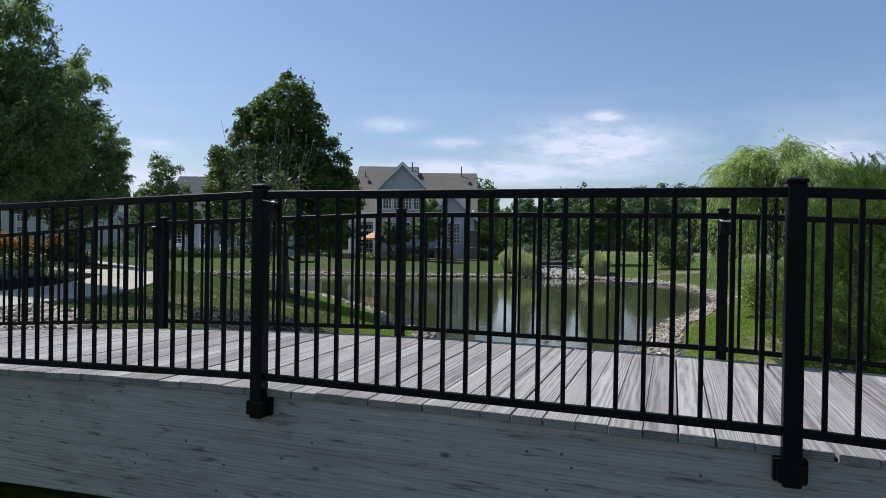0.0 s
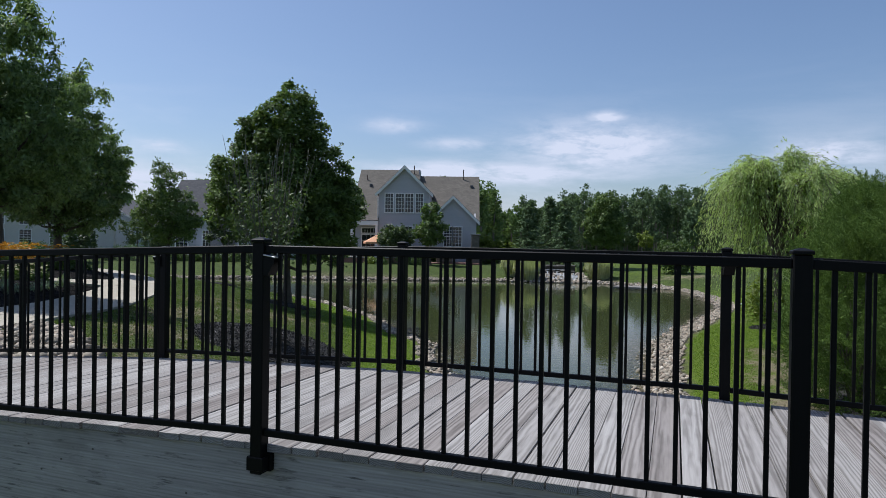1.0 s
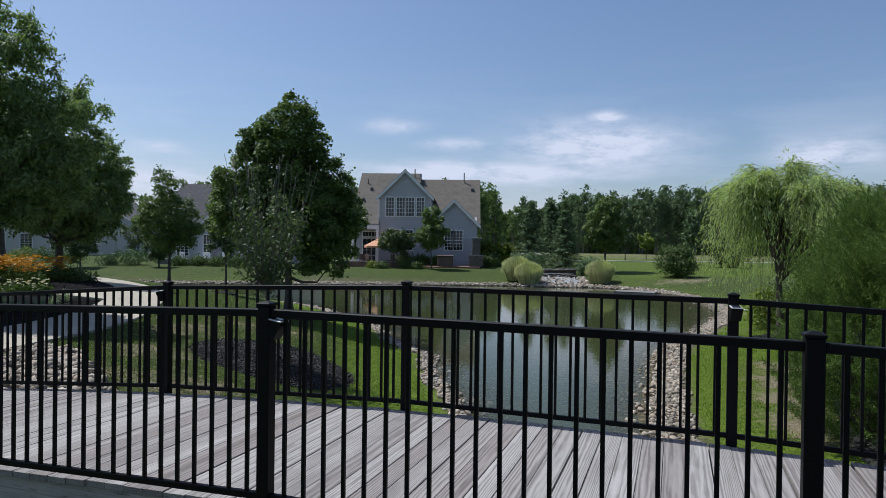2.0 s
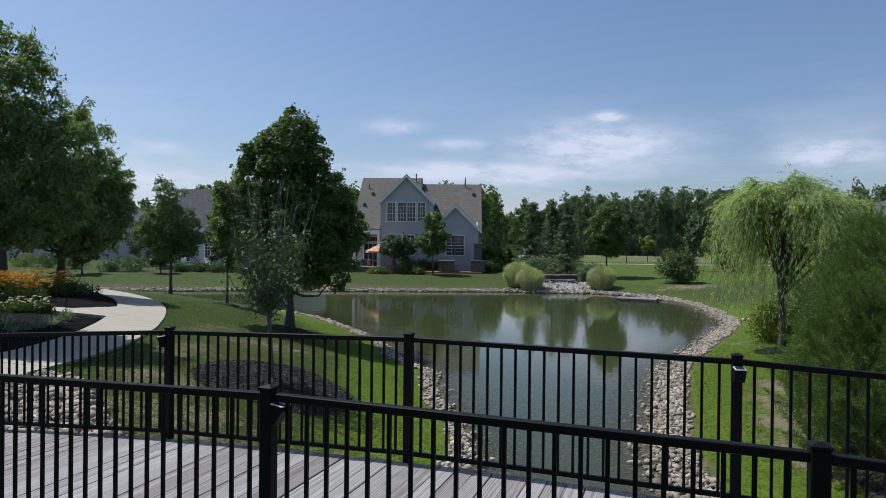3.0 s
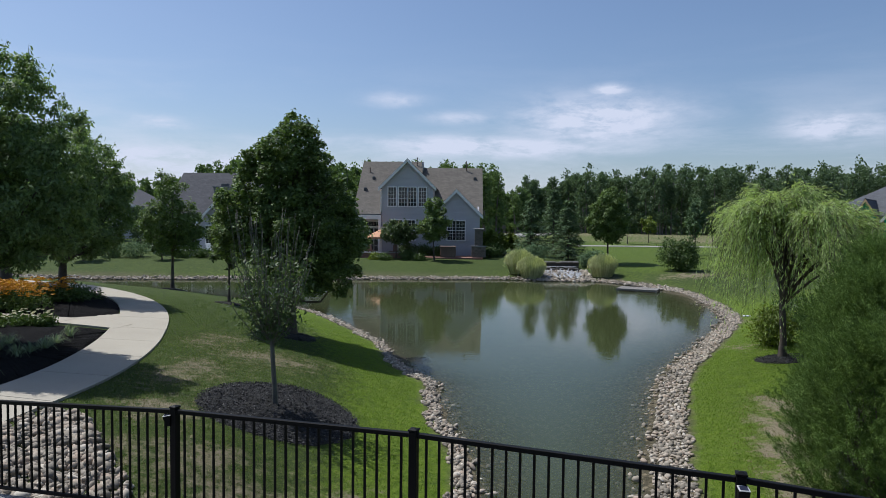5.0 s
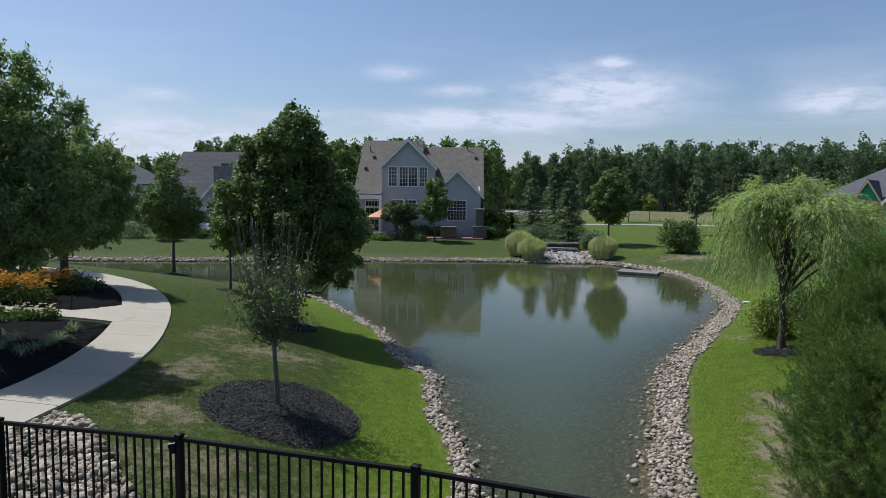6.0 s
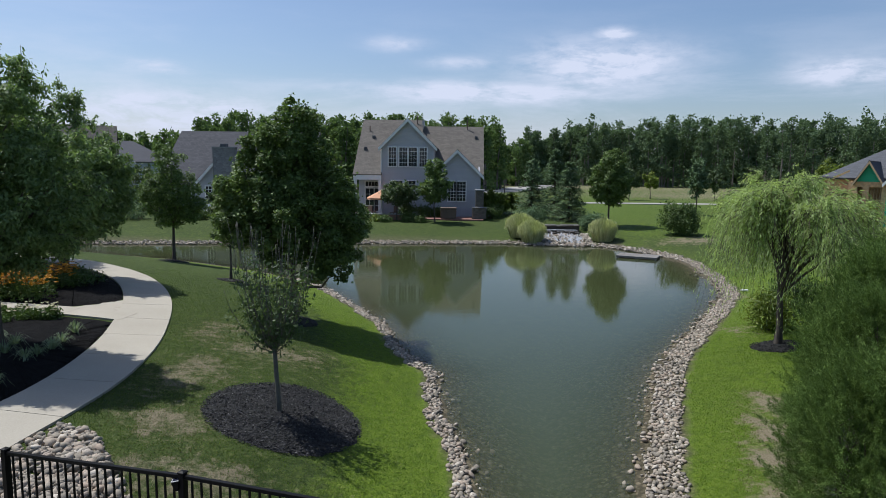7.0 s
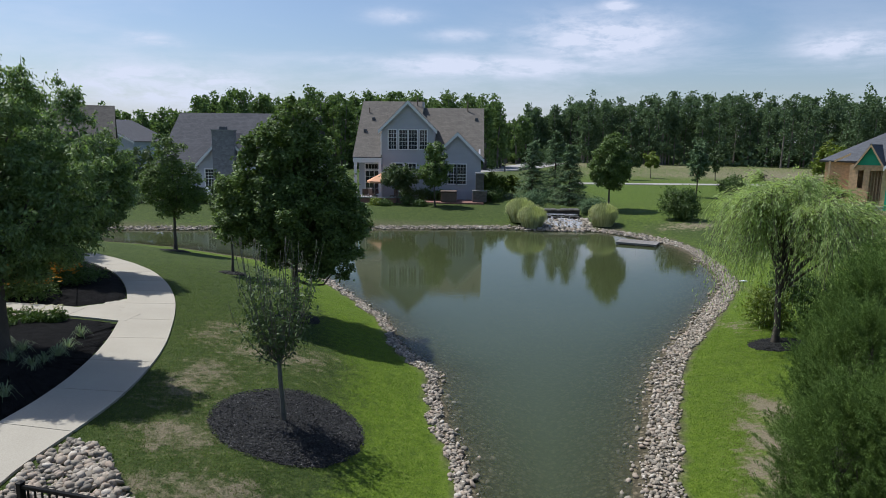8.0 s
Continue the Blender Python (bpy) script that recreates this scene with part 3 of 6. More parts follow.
def stoniness(pts, d):
    """Where the ground is gravel: the pond's bed and the strip under the bank stones."""
    right = (pts[:, 0] > 1.4) & (pts[:, 1] < 41)
    far = pts[:, 1] >= 41
    width = np.where(right, 0.74, np.where(far, 0.80, 0.26))
    return 1 - step(d, width - 0.06, width + 0.10)


for key, values in (("stony", stoniness(G, GD)), ("dry", dryness(G)), ("lush", lushness(G, GD))):
    ground.data.attributes.new(key, "FLOAT", "POINT").data.foreach_set("value", values.astype(np.float32))



def shore_distance(pts):
    """The distance from the water's edge, looked up on the land's grid."""
    pts = np.asarray(pts, float)
    i = np.clip(np.searchsorted(gx, pts[:, 0]) - 1, 0, nx - 2)
    j = np.clip(np.searchsorted(gy, pts[:, 1]) - 1, 0, ny - 2)
    fx, fy = (pts[:, 0] - gx[i]) / (gx[i + 1] - gx[i]), (pts[:, 1] - gy[j]) / (gy[j + 1] - gy[j])
    D = GD.reshape(ny, nx)
    return (D[j, i] * (1 - fx) + D[j, i + 1] * fx) * (1 - fy) + (D[j + 1, i] * (1 - fx) + D[j + 1, i + 1] * fx) * fy


xs, ys = np.concatenate([np.linspace(-40, -6, 55)[:-1], np.linspace(-6, 10, 90), np.linspace(10, 16, 11)[1:]]), np.concatenate([np.linspace(-16, 6, 36)[:-1], np.linspace(6, 24, 90), np.linspace(24, 50, 41)[1:]])
X, Y = np.meshgrid(xs, ys)
W = np.stack([X.ravel(), Y.ravel(), np.zeros(X.size)], 1)
I = np.arange(X.size).reshape(X.shape)
q = np.stack([I[:-1, :-1], I[:-1, 1:], I[1:, 1:], I[1:, :-1]], -1).reshape(-1, 4)
keep = signed_distance(W[q].mean(1)[:, :2], POND) < 1.2
water = shape("water", W, q[keep], WATER)
murk = 0.28 + 0.64 * (1 - np.exp(3.8 * np.minimum(terrain(W[:, :2]), 0)))
water.data.attributes.new("murk", "FLOAT", "POINT").data.foreach_set("value", murk.astype(np.float32))
tagged(water, "still olive-green pond water mirroring sky and trees", "pond", kind="structure")


def on_land(x, y):
    return float(terrain(np.array([[x, y]]))[0])


# concrete path in slabs
def ribbon_slabs(name, centre, half, joint, label, material=None):
    """A path of separate slabs that follow the land."""
    c = smooth_line(centre, 10)
    s = np.concatenate([[0], np.cumsum(np.linalg.norm(np.diff(c, axis=0), axis=1))])
    base = tagged(base_of(name), label, "path", kind="structure")
    a = 0.0
    while a < s[-1] - 0.2:
        b = min(a + joint, s[-1])
        t = np.linspace(a + 0.008, b - 0.008, 6)
        p = np.column_stack([np.interp(t, s, c[:, 0]), np.interp(t, s, c[:, 1])])
        t2 = t + 0.05
        ahead = np.column_stack([np.interp(t2, s, c[:, 0]), np.interp(t2, s, c[:, 1])]) - np.column_stack([np.interp(t2 - 0.1, s, c[:, 0]), np.interp(t2 - 0.1, s, c[:, 1])])
        ahead /= np.linalg.norm(ahead, axis=1, keepdims=True)
        nrm = np.column_stack([-ahead[:, 1], ahead[:, 0]])
        L, R = p + nrm * half, p - nrm * half
        top = np.vstack([np.column_stack([L, terrain(L) + 0.05]), np.column_stack([R, terrain(R) + 0.05])])
        low = top - [0, 0, 0.16]
        V = np.vstack([top, low])
        F = []
        for i in range(5):
            F += [(i, 6 + i, 7 + i, i + 1), (i, i + 1, 13 + i, 12 + i), (6 + i, 18 + i, 19 + i, 7 + i)]
        F += [(0, 12, 18, 6), (5, 11, 23, 17)]
        shape("slab", V, F, material or CONCRETE, base)
        a = b
    return c


PATH_HALF = 0.67
PATH_LINE = ((-5.75, 5.86), (-6.6, 6.45), (-7.25, 7.45), (-7.52, 8.8), (-7.47, 10.5), (-7.48, 11.5), (-7.61, 12.7), (-7.86, 14.0), (-8.18, 15.2), (-8.7, 16.65), (-9.27, 18.1), (-9.95, 19.55), (-10.97, 21.3), (-12.2, 23.0), (-13.45, 24.2), (-15.2, 25.4), (-17.5, 26.5), (-24, 28.6))
path_curve = ribbon_slabs("garden_path", PATH_LINE, PATH_HALF, 1.75, "curving pale concrete garden path with tooled joints")
side_curve = ribbon_slabs("side_path", ((-9.3, 17.2), (-12, 17.28), (-14, 17.4), (-19, 17.4)), 0.42, 1.6, "narrow pale concrete path between planting beds")


def bed(name, loop, mound, label, per=5, material=None):
    """A planting bed draped on the land: rings from its edge to its middle."""
    lp = smooth_loop(loop, per)
    lp = lp + np.random.default_rng(len(lp)).normal(size=lp.shape) * 0.03
    mid = lp.mean(0)
    rings = [1.0, 0.97, 0.9, 0.75, 0.5, 0.25]
    V = []
    for r in rings:
        p = mid + (lp - mid) * r
        z = terrain(p) + (-0.06 if r == 1 else -0.01 if r == 0.97 else 0.02 + mound * (1 - r ** 2))
        z = z + np.random.default_rng(int(r * 100)).normal(size=len(z)) * 0.006
        V.append(np.column_stack([p, z]))
    n = len(lp)
    F = []
    for k in range(len(rings) - 1):
        for i in range(n):
            j = (i + 1) % n
            F.append((k * n + i, k * n + j, (k + 1) * n + j, (k + 1) * n + i))
    F.append(tuple((len(rings) - 1) * n + i for i in range(n)))
    ob = shape(name, np.vstack(V), F, material or MULCH, smooth=True)
    return tagged(ob, label, "mulch bed", kind="structure"), lp


def ring(cx, cy, rx, ry, n=14):
    return tuple((cx + rx * math.cos(a * 2 * math.pi / n), cy + ry * math.sin(a * 2 * math.pi / n)) for a in range(n))


bed("mulch_bed", ring(-3.62, 12.3, 1.50, 1.70), 0.10, "round bed of black bark mulch about a young tree")
bed("mulch_bed", ring(9.15, 19.3, 0.85, 0.75), 0.06, "small black mulch ring at the foot of a willow")
bed("mulch_bed", ring(-5.55, 20.15, 0.75, 0.7), 0.08, "small dark mulch ring at the foot of a tree")
bed("mulch_bed", ring(-14.7, 31.6, 0.75, 0.65), 0.08, "small dark mulch ring at the foot of a tree")
bed("mulch_bed", ring(-9.68, 25.8, 0.55, 0.5), 0.06, "small dark mulch ring at the foot of a tree")
def path_edge(y0, y1, step_):
    """Points along the path's planted side, just under the slabs' edge."""
    ahead = np.gradient(path_curve, axis=0)
    ahead /= np.linalg.norm(ahead, axis=1, keepdims=True)
    edge = path_curve + np.column_stack([-ahead[:, 1], ahead[:, 0]]) * (PATH_HALF - 0.03)
    ok = (edge[:, 1] > y0) & (edge[:, 1] < y1)
    return tuple(map(tuple, edge[ok][::step_]))


_, BED_A = bed("mulch_bed", path_edge(9.0, 16.75, 3) + ((-9.75, 16.84), (-10.2, 16.86), (-13, 16.95), (-16.5, 17.0), (-17.5, 13), (-15, 9), (-11, 7.2), (-8.8, 7.6)), 0.12, "large dark mulch planting bed beside the concrete path", material=MULCH_DARK)
fill, _ = bed("pavement", ((-9.5, 17.5), (-9.7, 18.1), (-10.0, 18.7), (-10.4, 19.2), (-10.65, 18.8), (-11.0, 18.1), (-11.3, 17.6), (-10.4, 17.5)), 0.026, "pale concrete corner where two paths join", material=CONCRETE)
tagged(fill, category="paving")
_, BED_B = bed("mulch_bed", ((-11.2, 17.86), (-10.75, 18.3), (-10.55, 18.8)) + path_edge(19.2, 24.2, 4) + ((-16.5, 24.9), (-18, 24.0), (-18, 17.9), (-14, 17.8), (-11.5, 17.72)), 0.18, "mounded dark mulch bed where two paths part", material=MULCH_DARK)
bed("mulch_bed", ((4.9, 6.3), (4.9, 8.6), (5.6, 10.2), (6.4, 12.2), (7.6, 14.3), (8.5, 16.6), (10.5, 17), (9.5, 12), (8, 6)), 0.05, "dark mulch strip under a juniper hedge")

# ---- the footbridge ----


def arch(u):
    return -0.0074 * (u + 1.15) ** 2


bridge = base_of("footbridge")
bridge.matrix_world = BRIDGE
tagged(bridge, "arched timber footbridge with weathered grey deck boards", "bridge")
U0, U1, V0, V1 = -7.2, 5.6, 2.952, 5.012
DECK_Z = 1.605


def beam(name, v_lo, v_hi, z_hi, z_lo, material, label=""):
    us = np.linspace(U0, U1, 33)
    V = np.concatenate([[(u, v, arch(u) + z) for u in us] for v, z in ((v_lo, z_hi), (v_hi, z_hi), (v_hi, z_lo), (v_lo, z_lo))])
    F = []
    for i in range(32):
        for k in range(4):
            a, b = k * 33, ((k + 1) % 4) * 33
            F.append((a + i, b + i, b + i + 1, a + i + 1))
    F += [(0, 99, 66, 33), (32, 65, 98, 131)]
    return shape(name, V, F, material, bridge, label)


beam("edge_beam", 2.975, 3.11, DECK_Z - 0.04, 0.905, BEAM, "tall curved timber beam along the deck's edge")
beam("edge_beam", 4.86, 4.99, DECK_Z - 0.04, 0.905, BEAM)
for v in (3.6, 4.3):
    beam("joist", v, v + 0.08, DECK_Z - 0.041, 1.30, UNDER)
u, first = U0, None
rng = np.random.default_rng(11)
while u < U1 - 0.14:
    if first is None:
        bm = box(bmesh.new(), (-0.0685, V0, -0.038), (0.0685, V1, 0), 0.0025)
        first = part("plank", bm, DECK, bridge)
        ob = first
    else:
        ob = again(first, Matrix.Identity(4))
    slope = math.degrees(math.atan(-0.0148 * (u + 0.071 + 1.15)))
    ob.matrix_basis = pose(u + 0.071, rng.normal() * 0.005, DECK_Z + arch(u + 0.071) + rng.normal() * 0.0007, rng.normal() * 0.02, -slope, rng.normal() * 0.05)
    u += 0.142
# nails in the edge beam: small dark heads
for i in range(26):
    uu, zz = rng.uniform(-4.4, 1.2), rng.uniform(0.98, 1.50)
    boxed("nail_head", (uu - 0.006, 2.971, zz + arch(uu) - 0.005), (uu + 0.006, 2.976, zz + arch(uu) + 0.005), UNDER, bridge, bevel=0.001)


def railing(v, posts, outward, lit):
    """A metal railing along one side of the bridge; outward: which way its brackets face; lit: posts that carry a lamp."""
    rail = base_of("railing")
    rail.matrix_world = BRIDGE
    tagged(rail, "black powder-coated metal railing with square pickets and capped posts", "railing", group="railings of the footbridge")
    post0 = cap0 = brk0 = None
    for n, u in enumerate(posts):
        z = arch(u)
        if post0 is None:
            post0 = boxed("post", (-0.034, -0.034, 1.462), (0.034, 0.034, 2.636), BLACK, rail, bevel=0.005)
            post0.matrix_basis = pose(u, v, z)
            bm = box(bmesh.new(), (-0.0385, -0.0385, 2.6365), (0.0385, 0.0385, 2.652), 0.003)
            r = bmesh.ops.create_cone(bm, cap_ends=True, segments=4, radius1=0.050, radius2=0.010, depth=0.010, matrix=pose(0, 0, 2.657, 0, 0, 45))
            cap0 = part("cap", bm, BLACK, post0)
            bm = box(bmesh.new(), (-0.062, 0.010, 1.47), (0.062, 0.0445, 1.562), 0.004)
            box(bm, (-0.050, -0.040, 1.480), (0.050, 0.012, 1.550), 0.004)
            brk0 = part("bracket", bm, BLACK, post0)
            if outward > 0:
                brk0.matrix_basis = pose(0, 0, 0, 0, 0, 180)
            post = post0
        else:
            post = again(post0, pose(u, v, z))
            again(cap0, Matrix.Identity(4), post)
            again(brk0, pose(0, 0, 0, 0, 0, 180) if outward > 0 else Matrix.Identity(4), post)
        if n in lit:
            turn = lit[n]
            lamp = base_of("post_lamp")
            lamp.matrix_world = BRIDGE @ pose(u, v, z + 2.52, 0, 0, turn)
            tagged(lamp, "small black solar lamp with pale rim fixed to a railing post", "lamp", group="post lamps")
            prism("housing", ((0.036, -0.05), (0.036, 0.044), (0.100, 0.036), (0.098, 0.018), (0.060, -0.05)), 1, -0.036, 0.036, BLACK, lamp)
            bm = box(bmesh.new(), (-0.037, -0.037, 0), (0.037, 0.037, 0.006), 0.002, pose(0.068, 0, 0.044, 0, 9, 0))
            part("rim", bm, CHROME, lamp, "pale rim")
            bm = box(bmesh.new(), (-0.027, -0.027, 0.0062), (0.027, 0.027, 0.009), 0.001, pose(0.068, 0, 0.044, 0, 9, 0))
            part("solar_panel", bm, PANEL, lamp, "dark solar panel")
    first = None
    for a, b in zip(posts, posts[1:]):
        za, zb = arch(a), arch(b)
        for name, lo, hi, half in (("top_rail", 2.582, 2.622, 0.021), ("bottom_rail", 1.655, 1.690, 0.016)):
            length, mid = b - a - 0.068, (a + b) / 2
            bm = box(bmesh.new(), (-length / 2, -half, lo), (length / 2, half, hi), 0.004)
            for w in bm.verts:
                w.co.z += (za + zb) / 2 + (zb - za) / (b - a) * w.co.x
            ob = part(name, bm, BLACK, rail)
            ob.matrix_basis = pose(mid, v, 0)
        count = 21
        for i in range(1, count + 1):
            f = i / (count + 1)
            m = pose(a + (b - a) * f, v, za + (zb - za) * f)
            if first is None:
                first = boxed("picket", (-0.0095, -0.0095, 1.688), (0.0095, 0.0095, 2.584), BLACK, rail, bevel=0.002)
                first.matrix_basis = m
            else:
                again(first, m)
    return rail


railing(2.93, [-1.985 + 2.437 * k for k in range(-2, 4)], -1, {2: 0})
railing(5.033, [-4.545 + 2.44 * k for k in range(-1, 5)], 1, {1: 205, 3: -80})

# ---- stones ----


def stone_shape(rng, squash):
    """One rounded stone: a ball of six by four facets, pressed flat and dented."""
    V, F = [(0, 0, 1.0)], []
    seg, rows = 6, 3
    for r in range(1, rows + 1):
        th = math.pi * r / (rows + 1)
        for s in range(seg):
            ph = 2 * math.pi * (s + 0.5 * (r % 2)) / seg
            V.append((math.sin(th) * math.cos(ph), math.sin(th) * math.sin(ph), math.cos(th)))
    V.append((0, 0, -1.0))
    for s in range(seg):
        F.append((0, 1 + s, 1 + (s + 1) % seg))
        F.append((1 + (rows - 1) * seg + s, len(V) - 1, 1 + (rows - 1) * seg + (s + 1) % seg))
    for r in range(rows - 1):
        for s in range(seg):
            a, b = 1 + r * seg + s, 1 + r * seg + (s + 1) % seg
            F.append((a, a + seg, b + seg, b))
    V = np.array(V) * (1 + rng.normal(size=(len(V), 1)) * 0.15)
    V = V * [1.0, rng.uniform(0.55, 0.95), squash * rng.uniform(0.75, 1.4)]
    return V, F


rng = np.random.default_rng(21)
STONES = [stone_shape(rng, 0.52) for _ in range(16)]


def scatter_stones(name, pts, radii, label, parent=None, lift=0.3, material=None):
    pts, radii = np.asarray(pts, float), np.asarray(radii, float)
    n, z = len(pts), terrain(pts)
    kind = rng.integers(len(STONES), size=n)
    body = np.stack([sv for sv, _ in STONES])[kind] * radii[:, None, None]
    ax, ay, az = rng.normal(size=n) * 0.42, rng.normal(size=n) * 0.42, rng.uniform(0, 2 * np.pi, n)
    zero, one = np.zeros(n), np.ones(n)
    rx = np.stack([one, zero, zero, zero, np.cos(ax), -np.sin(ax), zero, np.sin(ax), np.cos(ax)], 1).reshape(-1, 3, 3)
    ry = np.stack([np.cos(ay), zero, np.sin(ay), zero, one, zero, -np.sin(ay), zero, np.cos(ay)], 1).reshape(-1, 3, 3)
    rz = np.stack([np.cos(az), -np.sin(az), zero, np.sin(az), np.cos(az), zero, zero, zero, one], 1).reshape(-1, 3, 3)
    seat = np.column_stack([pts, z + radii * lift * rng.uniform(0.2, 1.6, n)])
    V = np.einsum("nij,nkj->nki", rz @ ry @ rx, body) + seat[:, None]
    tris = np.array([(f[0], f[q], f[q + 1]) for f in STONES[0][1] for q in range(1, len(f) - 1)])
    F = (tris[None] + (np.arange(n) * body.shape[1])[:, None, None]).reshape(-1, 3)
    ob = shape(name, V.reshape(-1, 3), F, material or STONE, parent, smooth=True)
    return tagged(ob, label, "" if parent else "stones", kind="stuff")


def band(n, area, lo, hi, where=None):
    """Random places on the shore between two distances from the water's edge."""
    x0, x1, y0, y1 = area
    out = np.zeros((0, 2))
    while len(out) < n:
        p = np.column_stack([rng.uniform(x0, x1, 40000), rng.uniform(y0, y1, 40000)])
        d = shore_distance(p)
        ok = (d > lo) & (d < hi)
        if where is not None:
            ok &= where(p)
        out = np.vstack([out, p[ok]])
        if len(out) < n * 0.002:
            break
    return out[:n]


ragged = lambda p, k: 0.10 * np.sin(p[:, 1] * 2.3 + k) * np.sin(p[:, 1] * 0.9 + 2 * k) + 0.05 * np.sin(p[:, 1] * 7.1 + k)
left_near = band(3700, (-9, 1.5, 6, 31.5), -0.02, 0.45, lambda p: (p[:, 0] < 1.2) & (shore_distance(p) < 0.32 + ragged(p, 1.0)))
right_near = band(7400, (1.8, 14, 6, 42), 0.03, 0.85, lambda p: (p[:, 0] > 1.6) & (shore_distance(p) < 0.70 + 0.6 * ragged(p, 4.0)))
strays = band(650, (-9, 14, 6, 36), -0.75, -0.02, lambda p: rng.uniform(size=len(p)) < np.exp(shore_distance(p) * 5.0))
far_side = band(3600, (-36, 14, 41, 49), -0.15, 0.85, lambda p: p[:, 1] > 40.5)
shallow = band(2600, (-2, 8, 6, 24), -1.6, -0.2)
bank = tagged(base_of("stone_bank"), "band of pale rounded river stones along the pond edge", "stone bank", kind="structure")
near = (right_near[:, 1] < 14.2) & (right_near[:, 1] > 10.2)
near_l = (left_near[:, 1] < 15.2) & (left_near[:, 1] > 10.0)
singles = np.vstack([right_near[near][:190], left_near[near_l][:105]])
rest = np.vstack([right_near[~near], right_near[near][190:], left_near[~near_l], left_near[near_l][105:]])
stone_meshes = []
for i, (sv, sf) in enumerate(STONES):
    me = bpy.data.meshes.new("stone")
    me.from_pydata(sv.tolist(), [], sf)
    me.materials.append(STONE_ONE)
    me.polygons.foreach_set("use_smooth", [True] * len(me.polygons))
    stone_meshes.append(me)
for (x, y), h in zip(singles, terrain(singles)):
    ob = new("stone", stone_meshes[rng.integers(len(STONES))])
    ob.parent = bank
    r = 0.024 + 0.056 * rng.uniform() ** 2.0
    ob.matrix_basis = pose(x, y, h + r * rng.uniform(0.05, 0.45), rng.normal() * 16, rng.normal() * 16, rng.uniform(0, 360)) @ Matrix.Diagonal((r, r, r, 1))
scatter_stones("stones", rest, 0.024 + 0.056 * rng.uniform(size=len(rest)) ** 2.0, "", bank)
scatter_stones("stones", strays, 0.03 + 0.07 * rng.uniform(size=len(strays)) ** 2, "", bank, 0.35)
scatter_stones("stones", far_side, 0.05 + 0.08 * rng.uniform(size=len(far_side)) ** 1.6, "", bank)
scatter_stones("stones", shallow, 0.03 + 0.05 * rng.uniform(size=len(shallow)), "", bank, -0.35, SUNK)
SWALE = smooth_loop(((-6.7, 10.15), (-6.3, 10.15), (-5.85, 9.85), (-5.35, 9.2), (-4.75, 8.55), (-4.3, 8.1), (-4.2, 7.3), (-4.7, 6.6), (-5.7, 6.9), (-6.35, 7.6), (-6.72, 8.7), (-6.74, 9.5)), 5)
p = np.column_stack([rng.uniform(-7.0, -4.0, 12000), rng.uniform(6.4, 10.4, 12000)])
p = p[signed_distance(p, SWALE) < 0.02][:2100]
pile = tagged(base_of("stone_pile"), "spread of large pale river cobbles between path and bridge", "cobbles", kind="structure")
for (x, y), h in zip(p[:290], terrain(p[:290])):
    ob = new("cobble", stone_meshes[rng.integers(len(STONES))])
    ob.parent = pile
    r = 0.034 + 0.07 * rng.uniform() ** 1.6
    ob.matrix_basis = pose(x, y, h + r * rng.uniform(0.1, 0.9), rng.normal() * 26, rng.normal() * 26, rng.uniform(0, 360)) @ Matrix.Diagonal((r, r, r, 1))
scatter_stones("cobbles", p[290:], 0.03 + 0.07 * rng.uniform(size=len(p) - 290) ** 1.6, "", pile)

# ---- houses ----


def window(parent, x0, x1, z0, z1, y, cols, rows, sashes=1):
    """A white-trimmed window in a wall that faces -y: frame > panes, glazing bars."""
    bm = bmesh.new()
    t = 0.09
    for lo, hi in (((x0 - t, y - 0.05, z0 - t), (x0, y + 0.06, z1 + t)), ((x1, y - 0.05, z0 - t), (x1 + t, y + 0.06, z1 + t)), ((x0, y - 0.05, z1), (x1, y + 0.06, z1 + t)), ((x0, y - 0.05, z0 - t), (x1, y + 0.06, z0))):
        box(bm, lo, hi, 0.006)
    w = part("window", bm, WHITE, parent)
    for s in range(sashes):
        a, b = z0 + (z1 - z0) * s / sashes, z0 + (z1 - z0) * (s + 1) / sashes
        boxed("pane", (x0, y + 0.0, a), (x1, y + 0.012, b), GLASS, w)
        for i in range(1, cols):
            xx = x0 + (x1 - x0) * i / cols
            boxed("glazing_bar", (xx - 0.014, y - 0.018, a), (xx + 0.014, y - 0.002, b), WHITE, w)
        for i in range(1, rows):
            zz = a + (b - a) * i / rows
            boxed("glazing_bar", (x0, y - 0.016, zz - 0.014), (x1, y - 0.0025, zz + 0.014), WHITE, w)
        if s:
            boxed("meeting_rail", (x0, y - 0.03, a - 0.03), (x1, y - 0.003, a + 0.03), WHITE, w)
    return w


def slab_between(name, a, b, c, d, thick, material, parent, label=""):
    """A sloping slab with the four upper corners a b c d."""
    P = [Vector(p) for p in (a, b, c, d)]
    n = (P[1] - P[0]).cross(P[3] - P[0]).normalized()
    if n.z < 0:
        n = -n
    V = [tuple(p) for p in P] + [tuple(p - n * thick) for p in P]
    F = [(0, 1, 2, 3), (4, 7, 6, 5), (0, 4, 5, 1), (1, 5, 6, 2), (2, 6, 7, 3), (3, 7, 4, 0)]
    return shape(name, V, F, material, parent, label)


